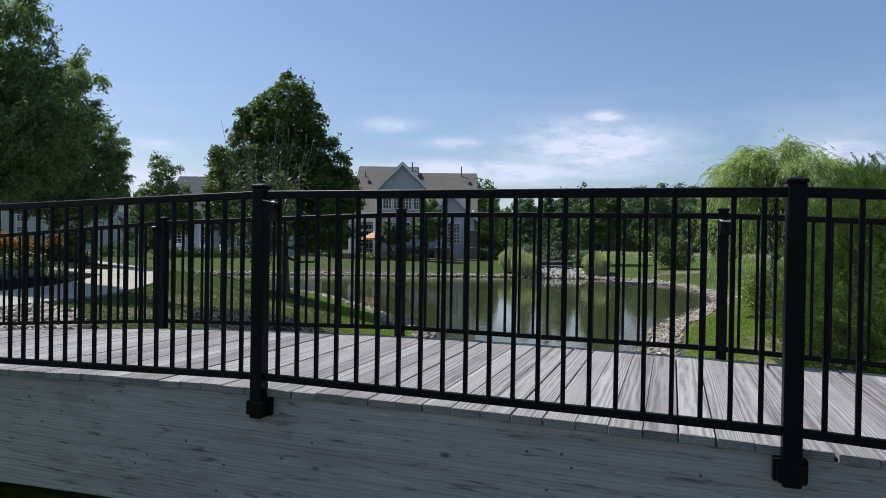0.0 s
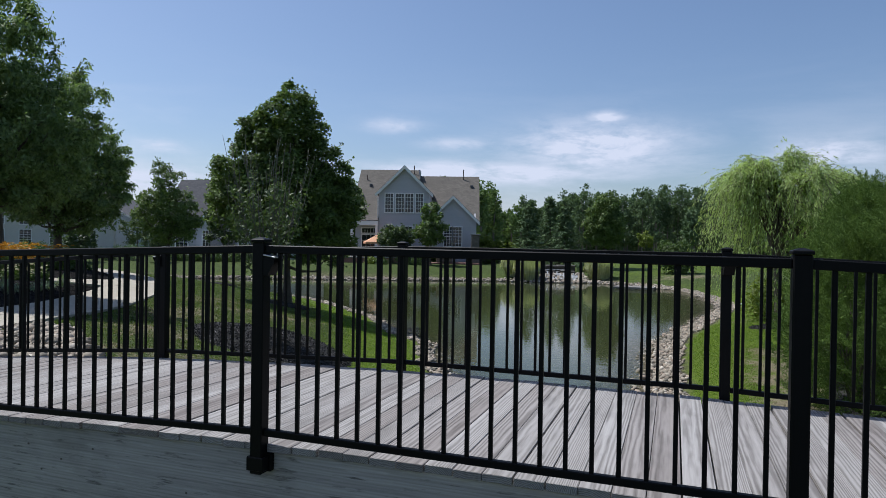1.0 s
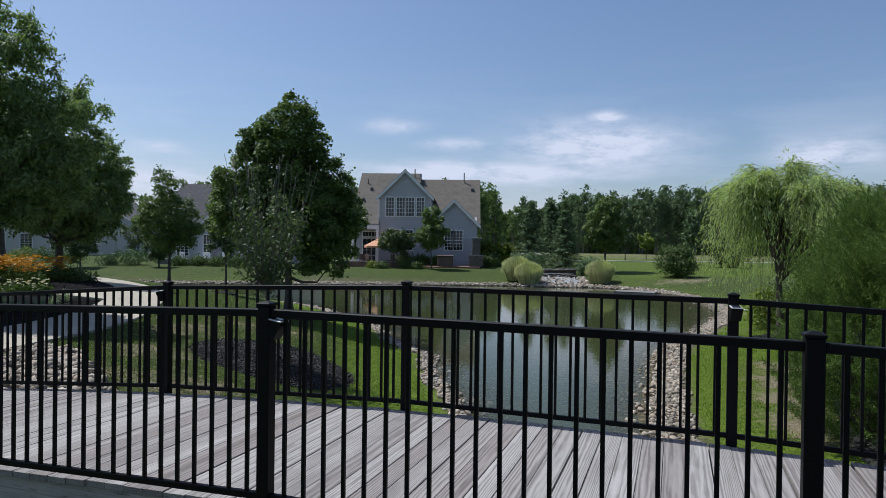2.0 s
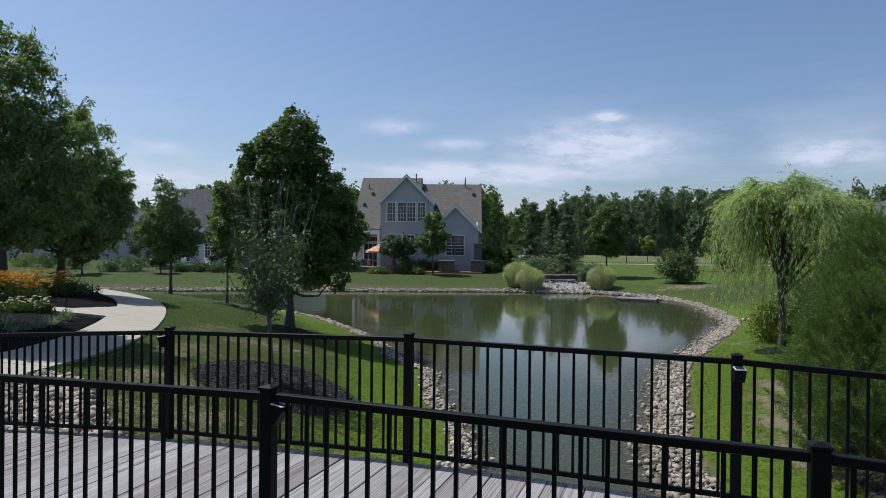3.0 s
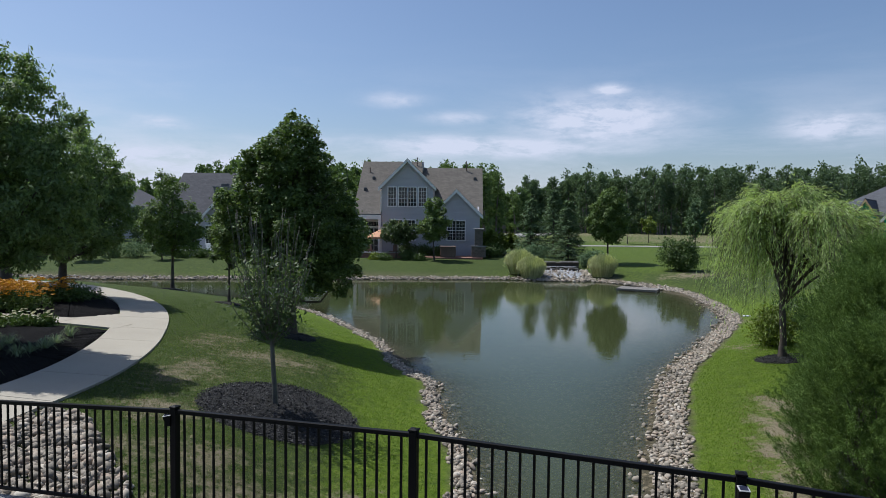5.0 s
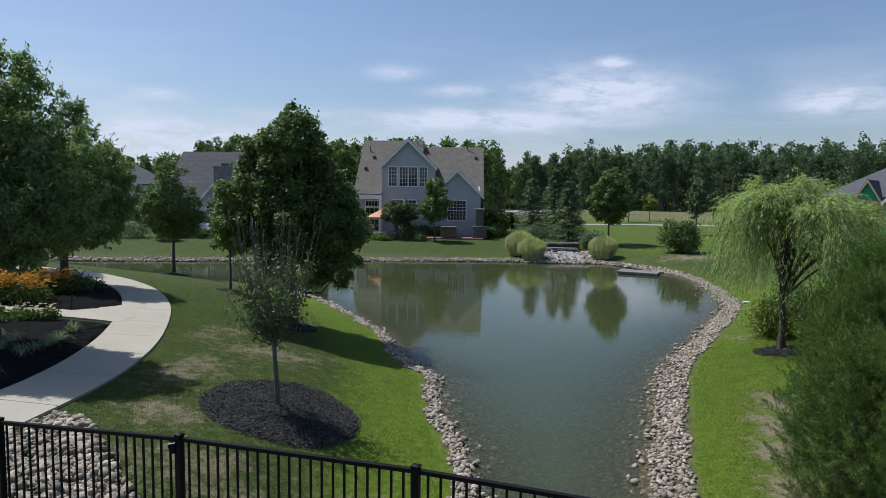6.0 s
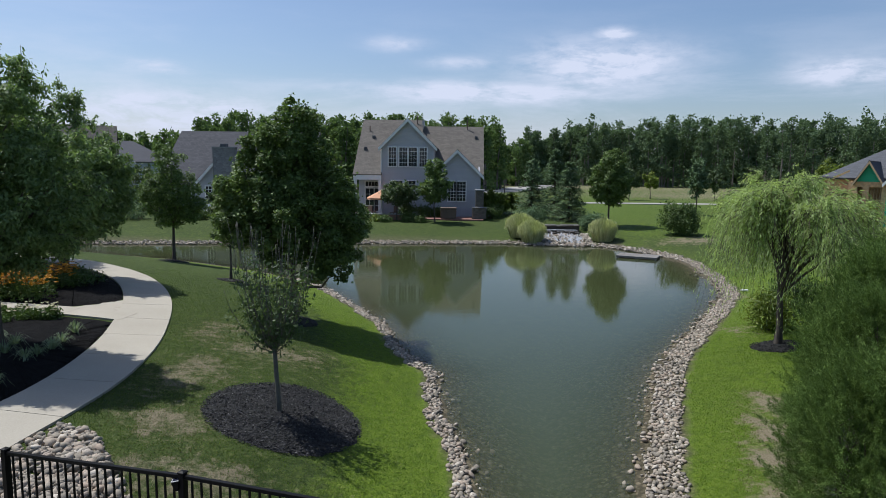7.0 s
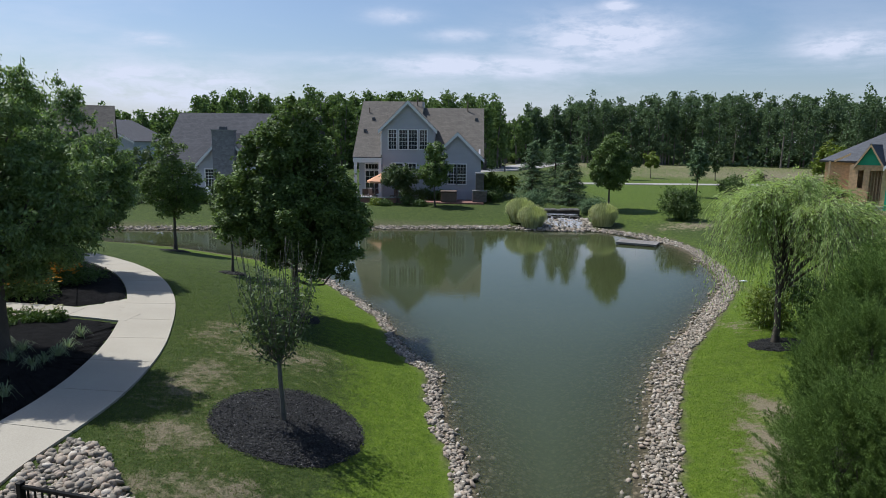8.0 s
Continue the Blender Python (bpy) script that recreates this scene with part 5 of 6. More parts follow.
def tree(base, trunk_top, trunk_r, lobes, clumps, per, leaf, material, bark, label, seed, limbs=26, width=0.55, droop=0.5, group="", name="tree", shoots=60, reach=0.34, puff=0.27):
    """A tree: tapered trunk with limbs, and a crown of leafy boughs with gaps between them. Lobes are relative to the tree's foot."""
    rng = np.random.default_rng(seed)
    x, y = base
    foot = tagged(base_of(name, (x, y, on_land(x, y) - 0.05)), label, "tree", group)
    size = float(np.mean([c[3] for c in lobes]))
    mid = np.average(np.array(lobes, float)[:, :3], axis=0)
    shrunk = np.array(lobes, float) * ([1, 1, 1] + [0.88] * 3)
    boughs = crown_skin(shrunk, max(16, clumps // 4), puff * size * 1.02, rng)
    boughs = boughs + rng.normal(size=boughs.shape) * puff * size * 0.32
    rb = puff * size * rng.uniform(0.5, 1.12, len(boughs))
    t = np.linspace(0, 1, 9)
    wob = np.cumsum(rng.normal(size=(9, 2)) * 0.02, axis=0)
    stem = np.column_stack([wob[:, 0] - wob[0, 0], wob[:, 1] - wob[0, 1], t * trunk_top])
    rad = trunk_r * (1 - 0.85 * t) * (1 + 0.5 * np.exp(-t * 25))
    lines = [(stem, np.maximum(rad, 0.012))]
    low = min(c[2] - c[5] for c in lobes)
    for c in boughs[rng.choice(len(boughs), min(limbs, len(boughs)), replace=False)]:
        z = low * 0.9 + (c[2] - low) * rng.uniform(0.25, 0.6)
        z = float(np.clip(z, low * 0.75, trunk_top * 0.96))
        f = z / trunk_top
        a = np.array([np.interp(f, t, stem[:, 0]), np.interp(f, t, stem[:, 1]), z])
        lines.append(limb(a, c, rng, trunk_r * (1 - 0.85 * f) * 0.55, 0.008, 0.10))
    skin = boughs[rng.choice(len(boughs), shoots)]
    out = (skin - mid) / (np.linalg.norm(skin - mid, axis=1, keepdims=True) + 1e-6) + np.array([0, 0, 0.8]) + rng.normal(size=(shoots, 3)) * 0.3
    out /= np.linalg.norm(out, axis=1, keepdims=True)
    far = rng.uniform(0.5, 1.4, shoots) * reach * size
    for q, d, r in zip(skin, out, far):
        lines.append((np.array([q, q + d * r * 0.5 + [0, 0, 0.02], q + d * r]), np.array([0.008, 0.005, 0.002])))
    V, F = tube_arrays(lines, 6)
    shape("trunk", V, F, bark, foot, smooth=True)
    total = int(clumps * per * 0.66)
    idx = rng.choice(len(boughs), total, p=rb ** 2 / (rb ** 2).sum())
    away = boughs - mid
    away /= np.linalg.norm(away, axis=1, keepdims=True) + 1e-6
    d = rng.normal(size=(total, 3)) + away[idx] * 0.5 + [0, 0, 0.55]
    d /= np.linalg.norm(d, axis=1, keepdims=True)
    pos = boughs[idx] + d * (rb[idx] * (0.5 + 0.5 * rng.uniform(0, 1, total) ** 0.6))[:, None] * [1, 1, 0.75] + rng.normal(size=(total, 3)) * leaf * 0.35
    face = d * 0.8 + [0, 0, 0.75]
    si = np.repeat(np.arange(shoots), 15)
    sf = rng.uniform(0.1, 1.05, len(si))
    pos2 = skin[si] + out[si] * (far[si] * sf)[:, None] + rng.normal(size=(len(si), 3)) * leaf * 0.25
    inner = int(total * 0.16)
    lb = np.array(lobes, float)
    lb[:, 3:] *= 0.72
    pos3 = in_lobes(lb, inner, rng, 3.0)
    P = np.vstack([pos, pos2, pos3])
    face = np.vstack([face, rng.normal(size=(len(si), 3)) + [0, 0, 0.6], rng.normal(size=(inner, 3))])
    L = np.concatenate([np.full(total + len(si), leaf), np.full(inner, leaf * 1.5)])
    ahead = rng.normal(size=(len(P), 3)) * [1, 1, 0.6] - [0, 0, droop]
    V, F = leaf_arrays(P, L, rng, ahead, width, 0.5, 0.3, face * 1.0)
    shape("crown", V, F, material, foot)
    return foot


tree((-5.57, 20.2), 5.2, 0.13, ((0.0, 0, 3.5, 1.85, 1.75, 1.8), (-1.0, 0, 3.7, 1.4, 1.4, 1.45), (1.0, 0.1, 3.2, 1.2, 1.3, 1.6), (-0.3, 0, 4.9, 1.3, 1.25, 1.2), (0.15, 0, 5.5, 1.0, 0.95, 1.1), (0.16, 0, 6.0, 0.76, 0.72, 0.85), (0.9, 0, 2.3, 1.0, 1.0, 0.9)), 1250, 88, 0.086, MAPLE, BARK, "dense dark green maple tree standing on the lawn by the pond", 101, 34, 0.85, 0.3, shoots=330, reach=0.32, puff=0.30)
tree((-14.1, 22.0), 4.9, 0.15, ((0.2, 0, 3.2, 1.9, 1.9, 2.0), (0.9, 0, 3.1, 1.6, 1.6, 1.7), (0.35, 0, 5.0, 0.85, 0.85, 1.4), (0.42, 0, 6.1, 0.42, 0.42, 1.0), (-1.2, 0, 3.4, 1.6, 1.5, 1.8), (1.5, -0.2, 4.0, 1.0, 1.0, 1.1)), 1300, 44, 0.125, PEAR, BARK, "leafy green ornamental tree in a mulch bed by the path", 102, 30, 0.42, 0.9, shoots=300, reach=0.32, puff=0.235)
tree((-10.1, 13.3), 4.7, 0.16, ((-0.35, 0, 3.9, 1.75, 1.8, 1.9), (0.7, 0.0, 3.15, 1.5, 1.6, 1.4), (0.35, 0, 5.0, 1.1, 1.1, 1.3), (0.45, 0.1, 5.75, 0.6, 0.6, 0.85), (-1.2, 0.3, 4.2, 1.6, 1.5, 1.7), (1.3, 0.1, 3.9, 1.1, 1.2, 1.0), (0.2, 0.2, 2.5, 1.2, 1.3, 0.75)), 1500, 60, 0.098, PEAR, BARK, "tall leafy green ornamental tree beside the concrete path", 103, 34, 0.42, 0.9, shoots=420, reach=0.30, puff=0.225)
tree((-19.0, 26.0), 5.5, 0.2, ((0, 0, 4.2, 2.1, 2.1, 1.8), (0.3, 0, 5.6, 1.4, 1.4, 1.4)), 420, 40, 0.14, MAPLE, BARK, "dark green shade tree behind the coneflower bed", 114, 22)
tree((-14.7, 31.6), 4.3, 0.085, ((0, 0, 3.3, 1.45, 1.4, 1.6), (-0.2, 0, 4.6, 0.9, 0.9, 1.1), (0.5, 0, 2.9, 1.15, 1.1, 1.1)), 420, 44, 0.12, MAPLE, BARK, "young round-headed maple tree on the lawn by the water", 104, 20)
tree((-9.68, 25.8), 3.2, 0.055, ((0, 0, 2.7, 0.8, 0.8, 1.3), (-0.2, 0, 3.6, 0.55, 0.55, 0.7)), 150, 30, 0.12, PLUM, BARK, "small slender young tree on the lawn", 105, 14)
# trees about the houses and on the far lawn
tree((-3.05, 55.2), 3.8, 0.07, ((0, 0, 3.1, 1.35, 1.3, 1.55), (0, 0, 4.3, 0.8, 0.8, 0.9)), 230, 26, 0.22, MAPLE, BARK, "round-headed young tree on the lawn before the house", 106, 14)
tree((-6.4, 56.2), 2.6, 0.06, ((0, 0, 2.3, 1.5, 1.4, 0.9), (0.9, 0, 2.1, 1.0, 1.0, 0.8)), 180, 24, 0.22, PLUM, BARK, "low spreading ornamental tree by the patio", 107, 12)
tree((11.35, 54.3), 4.4, 0.10, ((0, 0, 3.5, 1.75, 1.7, 1.7), (0, 0, 4.9, 1.2, 1.2, 1.25)), 460, 52, 0.14, MAPLE, BARK, "full round green shade tree on the far lawn", 108, 18, 0.8, puff=0.26)
tree((22.4, 66.0), 4.4, 0.08, ((0, 0, 3.4, 0.95, 0.95, 1.9), (0.1, 0, 4.9, 0.7, 0.7, 1.1)), 190, 22, 0.22, SPRUCE, BARK, "loose grey-green young tree on the far lawn", 109, 12)
tree((27.4, 101), 3.4, 0.07, ((0, 0, 2.9, 1.2, 1.2, 1.3),), 70, 20, 0.28, YELLOWISH, BARK, "small pale young street tree", 110, 10, group="young street trees")
tree((36.0, 98), 3.4, 0.07, ((0, 0, 2.9, 1.2, 1.2, 1.4),), 70, 20, 0.28, PLUM, BARK, "small young street tree", 111, 10, group="young street trees")
tree((23.0, 96), 3.6, 0.07, ((0, 0, 3.1, 1.3, 1.3, 1.4),), 80, 20, 0.28, PLUM, BARK, "small young street tree", 112, 10, group="young street trees")
tree((39.5, 74), 4.6, 0.10, ((0, 0, 3.5, 1.9, 1.8, 1.8), (0.3, 0, 4.8, 1.2, 1.2, 1.0)), 200, 24, 0.26, YELLOWISH, BARK, "broad tree with reddish-green young leaves near the street", 113, 14)
for n, (x, y, h) in enumerate(((1.9, 62, 2.5), (3.0, 62.5, 2.1), (4.0, 64, 2.2), (-24.8, 51.5, 2.4), (-32, 62, 4.5), (-30.5, 50.2, 3.2))):
    tree((x, y), h * 0.75, 0.06, ((0, 0, h * 0.6, h * 0.36, h * 0.36, h * 0.36),), 110, 22, 0.22, YELLOWISH if n < 3 else PLUM, BARK, "small garden tree with light green leaves", 120 + n, 10, group="small garden trees")


def conifer(base, h, r, material, label, seed, quads=13000, leaf=0.20):
    """A spruce: tiers of drooping branches round a straight trunk."""
    rng = np.random.default_rng(seed)
    foot = tagged(base_of("conifer", (*base, on_land(*base) - 0.05)), label, "conifer")
    lines = [(np.column_stack([np.zeros(6), np.zeros(6), np.linspace(0, h, 6)]), np.linspace(0.03 + h * 0.012, 0.01, 6))]
    P, D = [], []
    for z in np.arange(0.35, h * 0.97, 0.17) :
        reach = r * (1 - z / h) ** 0.72
        n = max(4, int(9 * reach / r) + 3)
        for a in rng.uniform(0, 2 * np.pi, n):
            L = reach * rng.uniform(0.7, 1.15)
            t = np.linspace(0, 1, 4)
            q = np.column_stack([np.cos(a) * L * t, np.sin(a) * L * t, z + rng.normal() * 0.06 - 0.25 * L * t + 0.12 * L * t * t])
            lines.append((q, np.linspace(0.014, 0.004, 4)))
            k = max(4, int(quads / (h / 0.17) / n))
            s = rng.uniform(0.12, 1, k)
            pos = np.column_stack([np.interp(s, t, q[:, i]) for i in range(3)]) + rng.normal(size=(k, 3)) * [0.09, 0.09, 0.06]
            d = np.column_stack([np.cos(a + rng.normal(size=k) * 0.7), np.sin(a + rng.normal(size=k) * 0.7), rng.normal(size=k) * 0.25 - 0.15])
            P.append(pos)
            D.append(d)
    V, F = tube_arrays(lines, 4)
    shape("trunk", V, F, BARK, foot)
    P, D = np.concatenate(P), np.concatenate(D)
    face = P - np.array([0, 0, 1.0]) * (P[:, 2:] * 0.8)
    face[:, 2] = r * 0.9
    V, F = leaf_arrays(P, np.full(len(P), leaf), rng, D, 0.45, 0, 0.3, face * (1.1 / r))
    shape("crown", V, F, material, foot)
    return foot


conifer((8.6, 57.6), 5.4, 1.9, SPRUCE, "dark blue-green spruce beside the waterfall", 201, 9000)
conifer((5.6, 60.5), 5.6, 2.1, SPRUCE, "tall soft green conifer behind the waterfall", 202, 9000, 0.2)
conifer((8.2, 64.5), 6.6, 2.1, SPRUCE, "soft light green conifer behind the waterfall", 203, 9000, 0.2)
conifer((-31.5, 66), 3.2, 0.8, SPRUCE, "small pointed evergreen near the cream house", 204, 2000)
conifer((-33.2, 66), 2.4, 0.7, SPRUCE, "small pointed evergreen near the cream house", 205, 1600)
conifer((-36.5, 70), 2.2, 0.6, SPRUCE, "small pointed evergreen near the cream house", 206, 1600)


def bush(base, r, h, material, label, seed, clumps=120, per=26, leaf=0.13, sigma=0.16, group="", name="shrub", ry=None):
    rng = np.random.default_rng(seed)
    foot = tagged(base_of(name, (*base, on_land(*base) - 0.04)), label, "shrub", group)
    lobes = [(rng.normal() * r * 0.22, rng.normal() * r * 0.22, h * rng.uniform(0.38, 0.58), r * rng.uniform(0.65, 0.95), (ry or r) * rng.uniform(0.65, 0.95), h * rng.uniform(0.36, 0.46)) for _ in range(4)]
    centre = in_lobes(lobes, clumps, rng, 3.0)
    centre[:, 2] = np.maximum(centre[:, 2], 0.05)
    lines = [limb((rng.normal() * 0.05, rng.normal() * 0.05, 0), c, rng, 0.02, 0.005, 0.0) for c in centre[:14]]
    V, F = tube_arrays(lines, 4)
    shape("stems", V, F, BARK, foot)
    k = rng.poisson(per, clumps)
    idx = np.repeat(np.arange(clumps), k)
    pos = centre[idx] + rng.normal(size=(len(idx), 3)) * sigma
    pos[:, 2] = np.maximum(pos[:, 2], 0.03)
    face = pos - [0, 0, h * 0.35]
    face /= np.linalg.norm(face, axis=1, keepdims=True) + 1e-6
    V, F = leaf_arrays(pos, np.full(len(pos), leaf), rng, None, 0.5, 0.35, 0.3, face * 1.2)
    shape("foliage", V, F, material, foot)
    return foot


bush((15.6, 48.8), 1.05, 2.6, SHRUB, "big rounded dark green shrub on the far bank", 301, 300, 30, 0.16, 0.2)
bush((25.6, 64.5), 1.4, 2.5, SHRUB, "rounded green shrub on the far lawn", 303, 180, 26, 0.2, 0.22)
bush((9.9, 52.3), 1.0, 1.4, SPRUCE, "grey-green mounded shrub by the waterfall", 304, 160, 24, 0.15)
bush((5.0, 54.2), 1.3, 1.8, SPRUCE, "grey-green mounded shrub by the waterfall", 305, 170, 24, 0.15)
for n, (x, y, r, h, mat) in enumerate(((-8.0, 54.9, 0.45, 0.45, YELLOWISH), (-7.2, 54.6, 0.5, 0.45, SHRUB), (-5.2, 55.2, 0.7, 0.65, SHRUB), (-4.3, 54.6, 0.5, 0.45, SHRUB), (-2.9, 58.6, 0.7, 0.9, SHRUB), (-4.3, 59.2, 0.8, 1.2, SHRUB), (-5.9, 59.2, 0.8, 1.2, SHRUB), (1.7, 58.5, 0.8, 1.3, SHRUB), (2.5, 60.5, 0.9, 1.3, SHRUB), (-24.0, 53.5, 0.8, 0.9, SHRUB), (-22.6, 53.6, 0.8, 0.9, SHRUB), (-21.0, 53.7, 0.8, 0.9, SHRUB), (-19.4, 53.9, 0.9, 1.0, SHRUB), (-17.9, 54.0, 0.8, 0.9, SHRUB), (-27.5, 53.0, 1.2, 1.5, SPRUCE), (-29.4, 52.5, 1.0, 1.1, SPRUCE), (-34, 55, 1.4, 1.4, SHRUB), (-37, 56, 1.6, 1.5, SHRUB), (-40, 57, 1.3, 1.3, YELLOWISH))):
    bush((x, y), r, h, mat, "clipped green garden shrub along the house border", 320 + n, 70, 22, 0.14, 0.14, "house border shrubs")
bush((28.0, 52.0), 0.7, 3.0, YELLOWISH, "tall loose light green shrub before the unfinished house", 309, 130, 26, 0.13, 0.16)
bush((9.9, 21.6), 0.75, 1.5, YELLOWISH, "light green shrub behind the willow trunk", 306, 150, 26, 0.11, 0.13)
bush((10.9, 20.6), 0.8, 1.6, SHRUB, "mid-green shrub behind the willow trunk", 307, 150, 26, 0.11, 0.13)
bush((12.5, 25.5), 1.1, 1.2, SHRUB, "spreading green shrub on the grassy bank", 308, 150, 26, 0.12, 0.15)


def grass_clump(base, r, h, label, seed, blades=900, material=None, name="ornamental_grass", width=0.02, group="", arch_=(0.58, 0.80, 0.92, 0.62)):
    """A fountain of arching blades."""
    rng = np.random.default_rng(seed)
    foot = tagged(base_of(name, (*base, on_land(*base) - 0.03)), label, "ornamental grass", group)
    a = rng.uniform(0, 2 * np.pi, blades)
    out = r * rng.uniform(0.15, 1.0, blades) ** 0.7
    hh = h * rng.uniform(0.72, 1.06, blades) * np.sqrt(1 - 0.5 * (out / r) ** 2)
    d = np.column_stack([np.cos(a), np.sin(a), np.zeros(blades)])
    s = np.column_stack([-np.sin(a), np.cos(a), np.zeros(blades)])
    w = width * rng.uniform(0.6, 1.3, blades)
    rows = []
    for f, g, k in ((arch_[0], 0.0, 1.0), (arch_[1], 0.55, 0.9), (arch_[2], 0.93, 0.6)):
        c = d * (out * f)[:, None] + [0, 0, 1] * (hh * g)[:, None]
        rows += [c - s * (w * k)[:, None], c + s * (w * k)[:, None]]
    rows.append(d * out[:, None] + [0, 0, 1] * (hh * (1.02 - arch_[3] * (out / r) ** 2 + rng.normal(size=blades) * 0.05))[:, None])
    V = np.stack(rows, 1).reshape(-1, 3)
    b = np.arange(blades)[:, None] * 7
    F = np.concatenate([b + [0, 1, 3, 2], b + [2, 3, 5, 4]]).tolist() + (b + [4, 5, 6]).tolist()
    shape("foliage", V, F, material or PLUME, foot)
    return foot


grass_clump((3.75, 49.4), 1.3, 1.95, "tall fountain of pale ornamental grass by the waterfall", 401, 2600, width=0.016, group="waterfall grasses")
grass_clump((4.5, 47.7), 1.2, 1.75, "tall fountain of pale ornamental grass by the waterfall", 402, 2600, width=0.016, group="waterfall grasses")
grass_clump((9.75, 48.3), 1.2, 1.8, "tall fountain of pale ornamental grass by the waterfall", 403, 2400, width=0.016, group="waterfall grasses")

# the sparse young tree in the round bed: whippy upright stems, leaves on their lower halves
rng = np.random.default_rng(61)
young = tagged(base_of("tree", (-3.66, 12.12, on_land(-3.66, 12.12) - 0.03)), "thin young tree with bare upright twigs above sparse leaves", "tree")
lines = [(np.array([(0, 0, 0), (-0.02, 0, 0.5), (-0.05, 0.0, 1.0), (-0.07, 0, 1.55)]), np.array([0.062, 0.047, 0.042, 0.036]))]
P, D = [], []
for i in range(46):
    a, spread_ = rng.uniform(0, 2 * np.pi), rng.uniform(0.3, 1.1)
    z0, L = rng.uniform(1.25, 1.65), rng.uniform(1.2, 2.5)
    t = np.linspace(0, 1, 9)
    bow = spread_ * (1.15 * t ** 0.75 - 0.25 * t ** 2)
    q = np.column_stack([-0.06 + np.cos(a) * bow, np.sin(a) * bow, z0 + L * (t ** 1.1)])
    q[1:] += rng.normal(size=(8, 3)) * 0.018
    lines.append((q, np.linspace(0.011, 0.0032, 9)))
    n = rng.integers(34, 74)
    s = rng.uniform(0.08, 0.74, n)
    P.append(np.column_stack([np.interp(s, t, q[:, k]) for k in range(3)]) + rng.normal(size=(n, 3)) * 0.10)
    D.append(np.column_stack([rng.normal(size=n), rng.normal(size=n), rng.normal(size=n) * 0.5 - 0.7]))
V, F = tube_arrays(lines, 6)
shape("trunk", V, F, BARK_PALE, young, smooth=True)
P, D = np.concatenate(P), np.concatenate(D)
V, F = leaf_arrays(P, np.full(len(P), 0.094), rng, D, 0.44)
shape("crown", V, F, PLUM, young)

# the willow: a dome of arching limbs, feathery sprays of strands on them
rng = np.random.default_rng(71)
willow = tagged(base_of("willow_tree", (9.1, 19.4, on_land(9.1, 19.4) - 0.04)), "weeping willow with light green hanging strands", "tree")
lines = [(np.array([(0, 0, 0), (0.02, 0, 0.6), (-0.02, 0, 1.2), (-0.05, 0, 1.75)]), np.array([0.14, 0.10, 0.092, 0.08]))]
tips = []
t = np.linspace(0, 1, 9)
for i in range(40):
    a = i * 2.39996 + rng.normal() * 0.2
    R = 2.55 * np.sqrt((i + 0.5) / 40) * (1 + 0.26 * np.cos(a))
    top = 4.90 - 0.20 * R * R + rng.normal() * 0.20
    q = np.column_stack([-0.05 + 0.25 * t + np.cos(a) * R * t ** 1.25, np.sin(a) * R * t ** 1.25, 1.6 + (top - 1.6) * np.sin(t * 1.85) / np.sin(1.571)])
    q[1:] += rng.normal(size=(8, 3)) * 0.035
    lines.append((q, np.linspace(0.045, 0.007, 9)))
    tips.append((q, a, R))
P, D = [], []
for i in range(760):
    q, a, R = tips[rng.integers(len(tips))]
    f = rng.uniform(0.42, 1.0)
    start = np.array([np.interp(f, t, q[:, k]) for k in range(3)])
    b = a + rng.normal() * 0.75
    heading = np.array([np.cos(b) + 0.12, np.sin(b)])
    low = R > 1.5 and rng.uniform() < 0.55
    L = rng.uniform(0.9, 1.75) if low else rng.uniform(0.45, 1.05)
    rise, fall = rng.uniform(0.10, 0.42), rng.uniform(1.3, 2.3) if low else rng.uniform(0.5, 1.15)
    for k in range(7):
        h = heading + rng.normal(size=2) * 0.22
        ll, rr, ff = L * rng.uniform(0.7, 1.15), rise + rng.normal() * 0.07, fall * rng.uniform(0.8, 1.25)
        n = int(ll * 17)
        s = rng.uniform(0, 1, n)
        origin = start + rng.normal(size=3) * 0.07
        curve = lambda s: np.column_stack([origin[0] + h[0] * ll * 0.8 * s ** 0.9, origin[1] + h[1] * ll * 0.8 * s ** 0.9, origin[2] + ll * (rr * 1.6 * s - ff * s ** 2.1)])
        pos = curve(s)
        way = curve(np.minimum(s + 0.06, 1.06)) - pos
        way /= np.linalg.norm(way, axis=1, keepdims=True) + 1e-6
        keep = pos[:, 2] > 0.75
        P.append((pos + rng.normal(size=(n, 3)) * 0.016)[keep])
        D.append((way + rng.normal(size=(n, 3)) * 0.28)[keep])
        if k < 2:
            lines.append((curve(np.linspace(0, 1, 5)), np.linspace(0.006, 0.002, 5)))
V, F = tube_arrays(lines, 5)
shape("trunk", V, F, BARK, willow, smooth=True)
P, D = np.concatenate(P), np.concatenate(D)
V, F = leaf_arrays(P, np.full(len(P), 0.12), rng, D, 0.17, 0.35, 0.7)
shape("crown", V, F, WILLOW, willow)


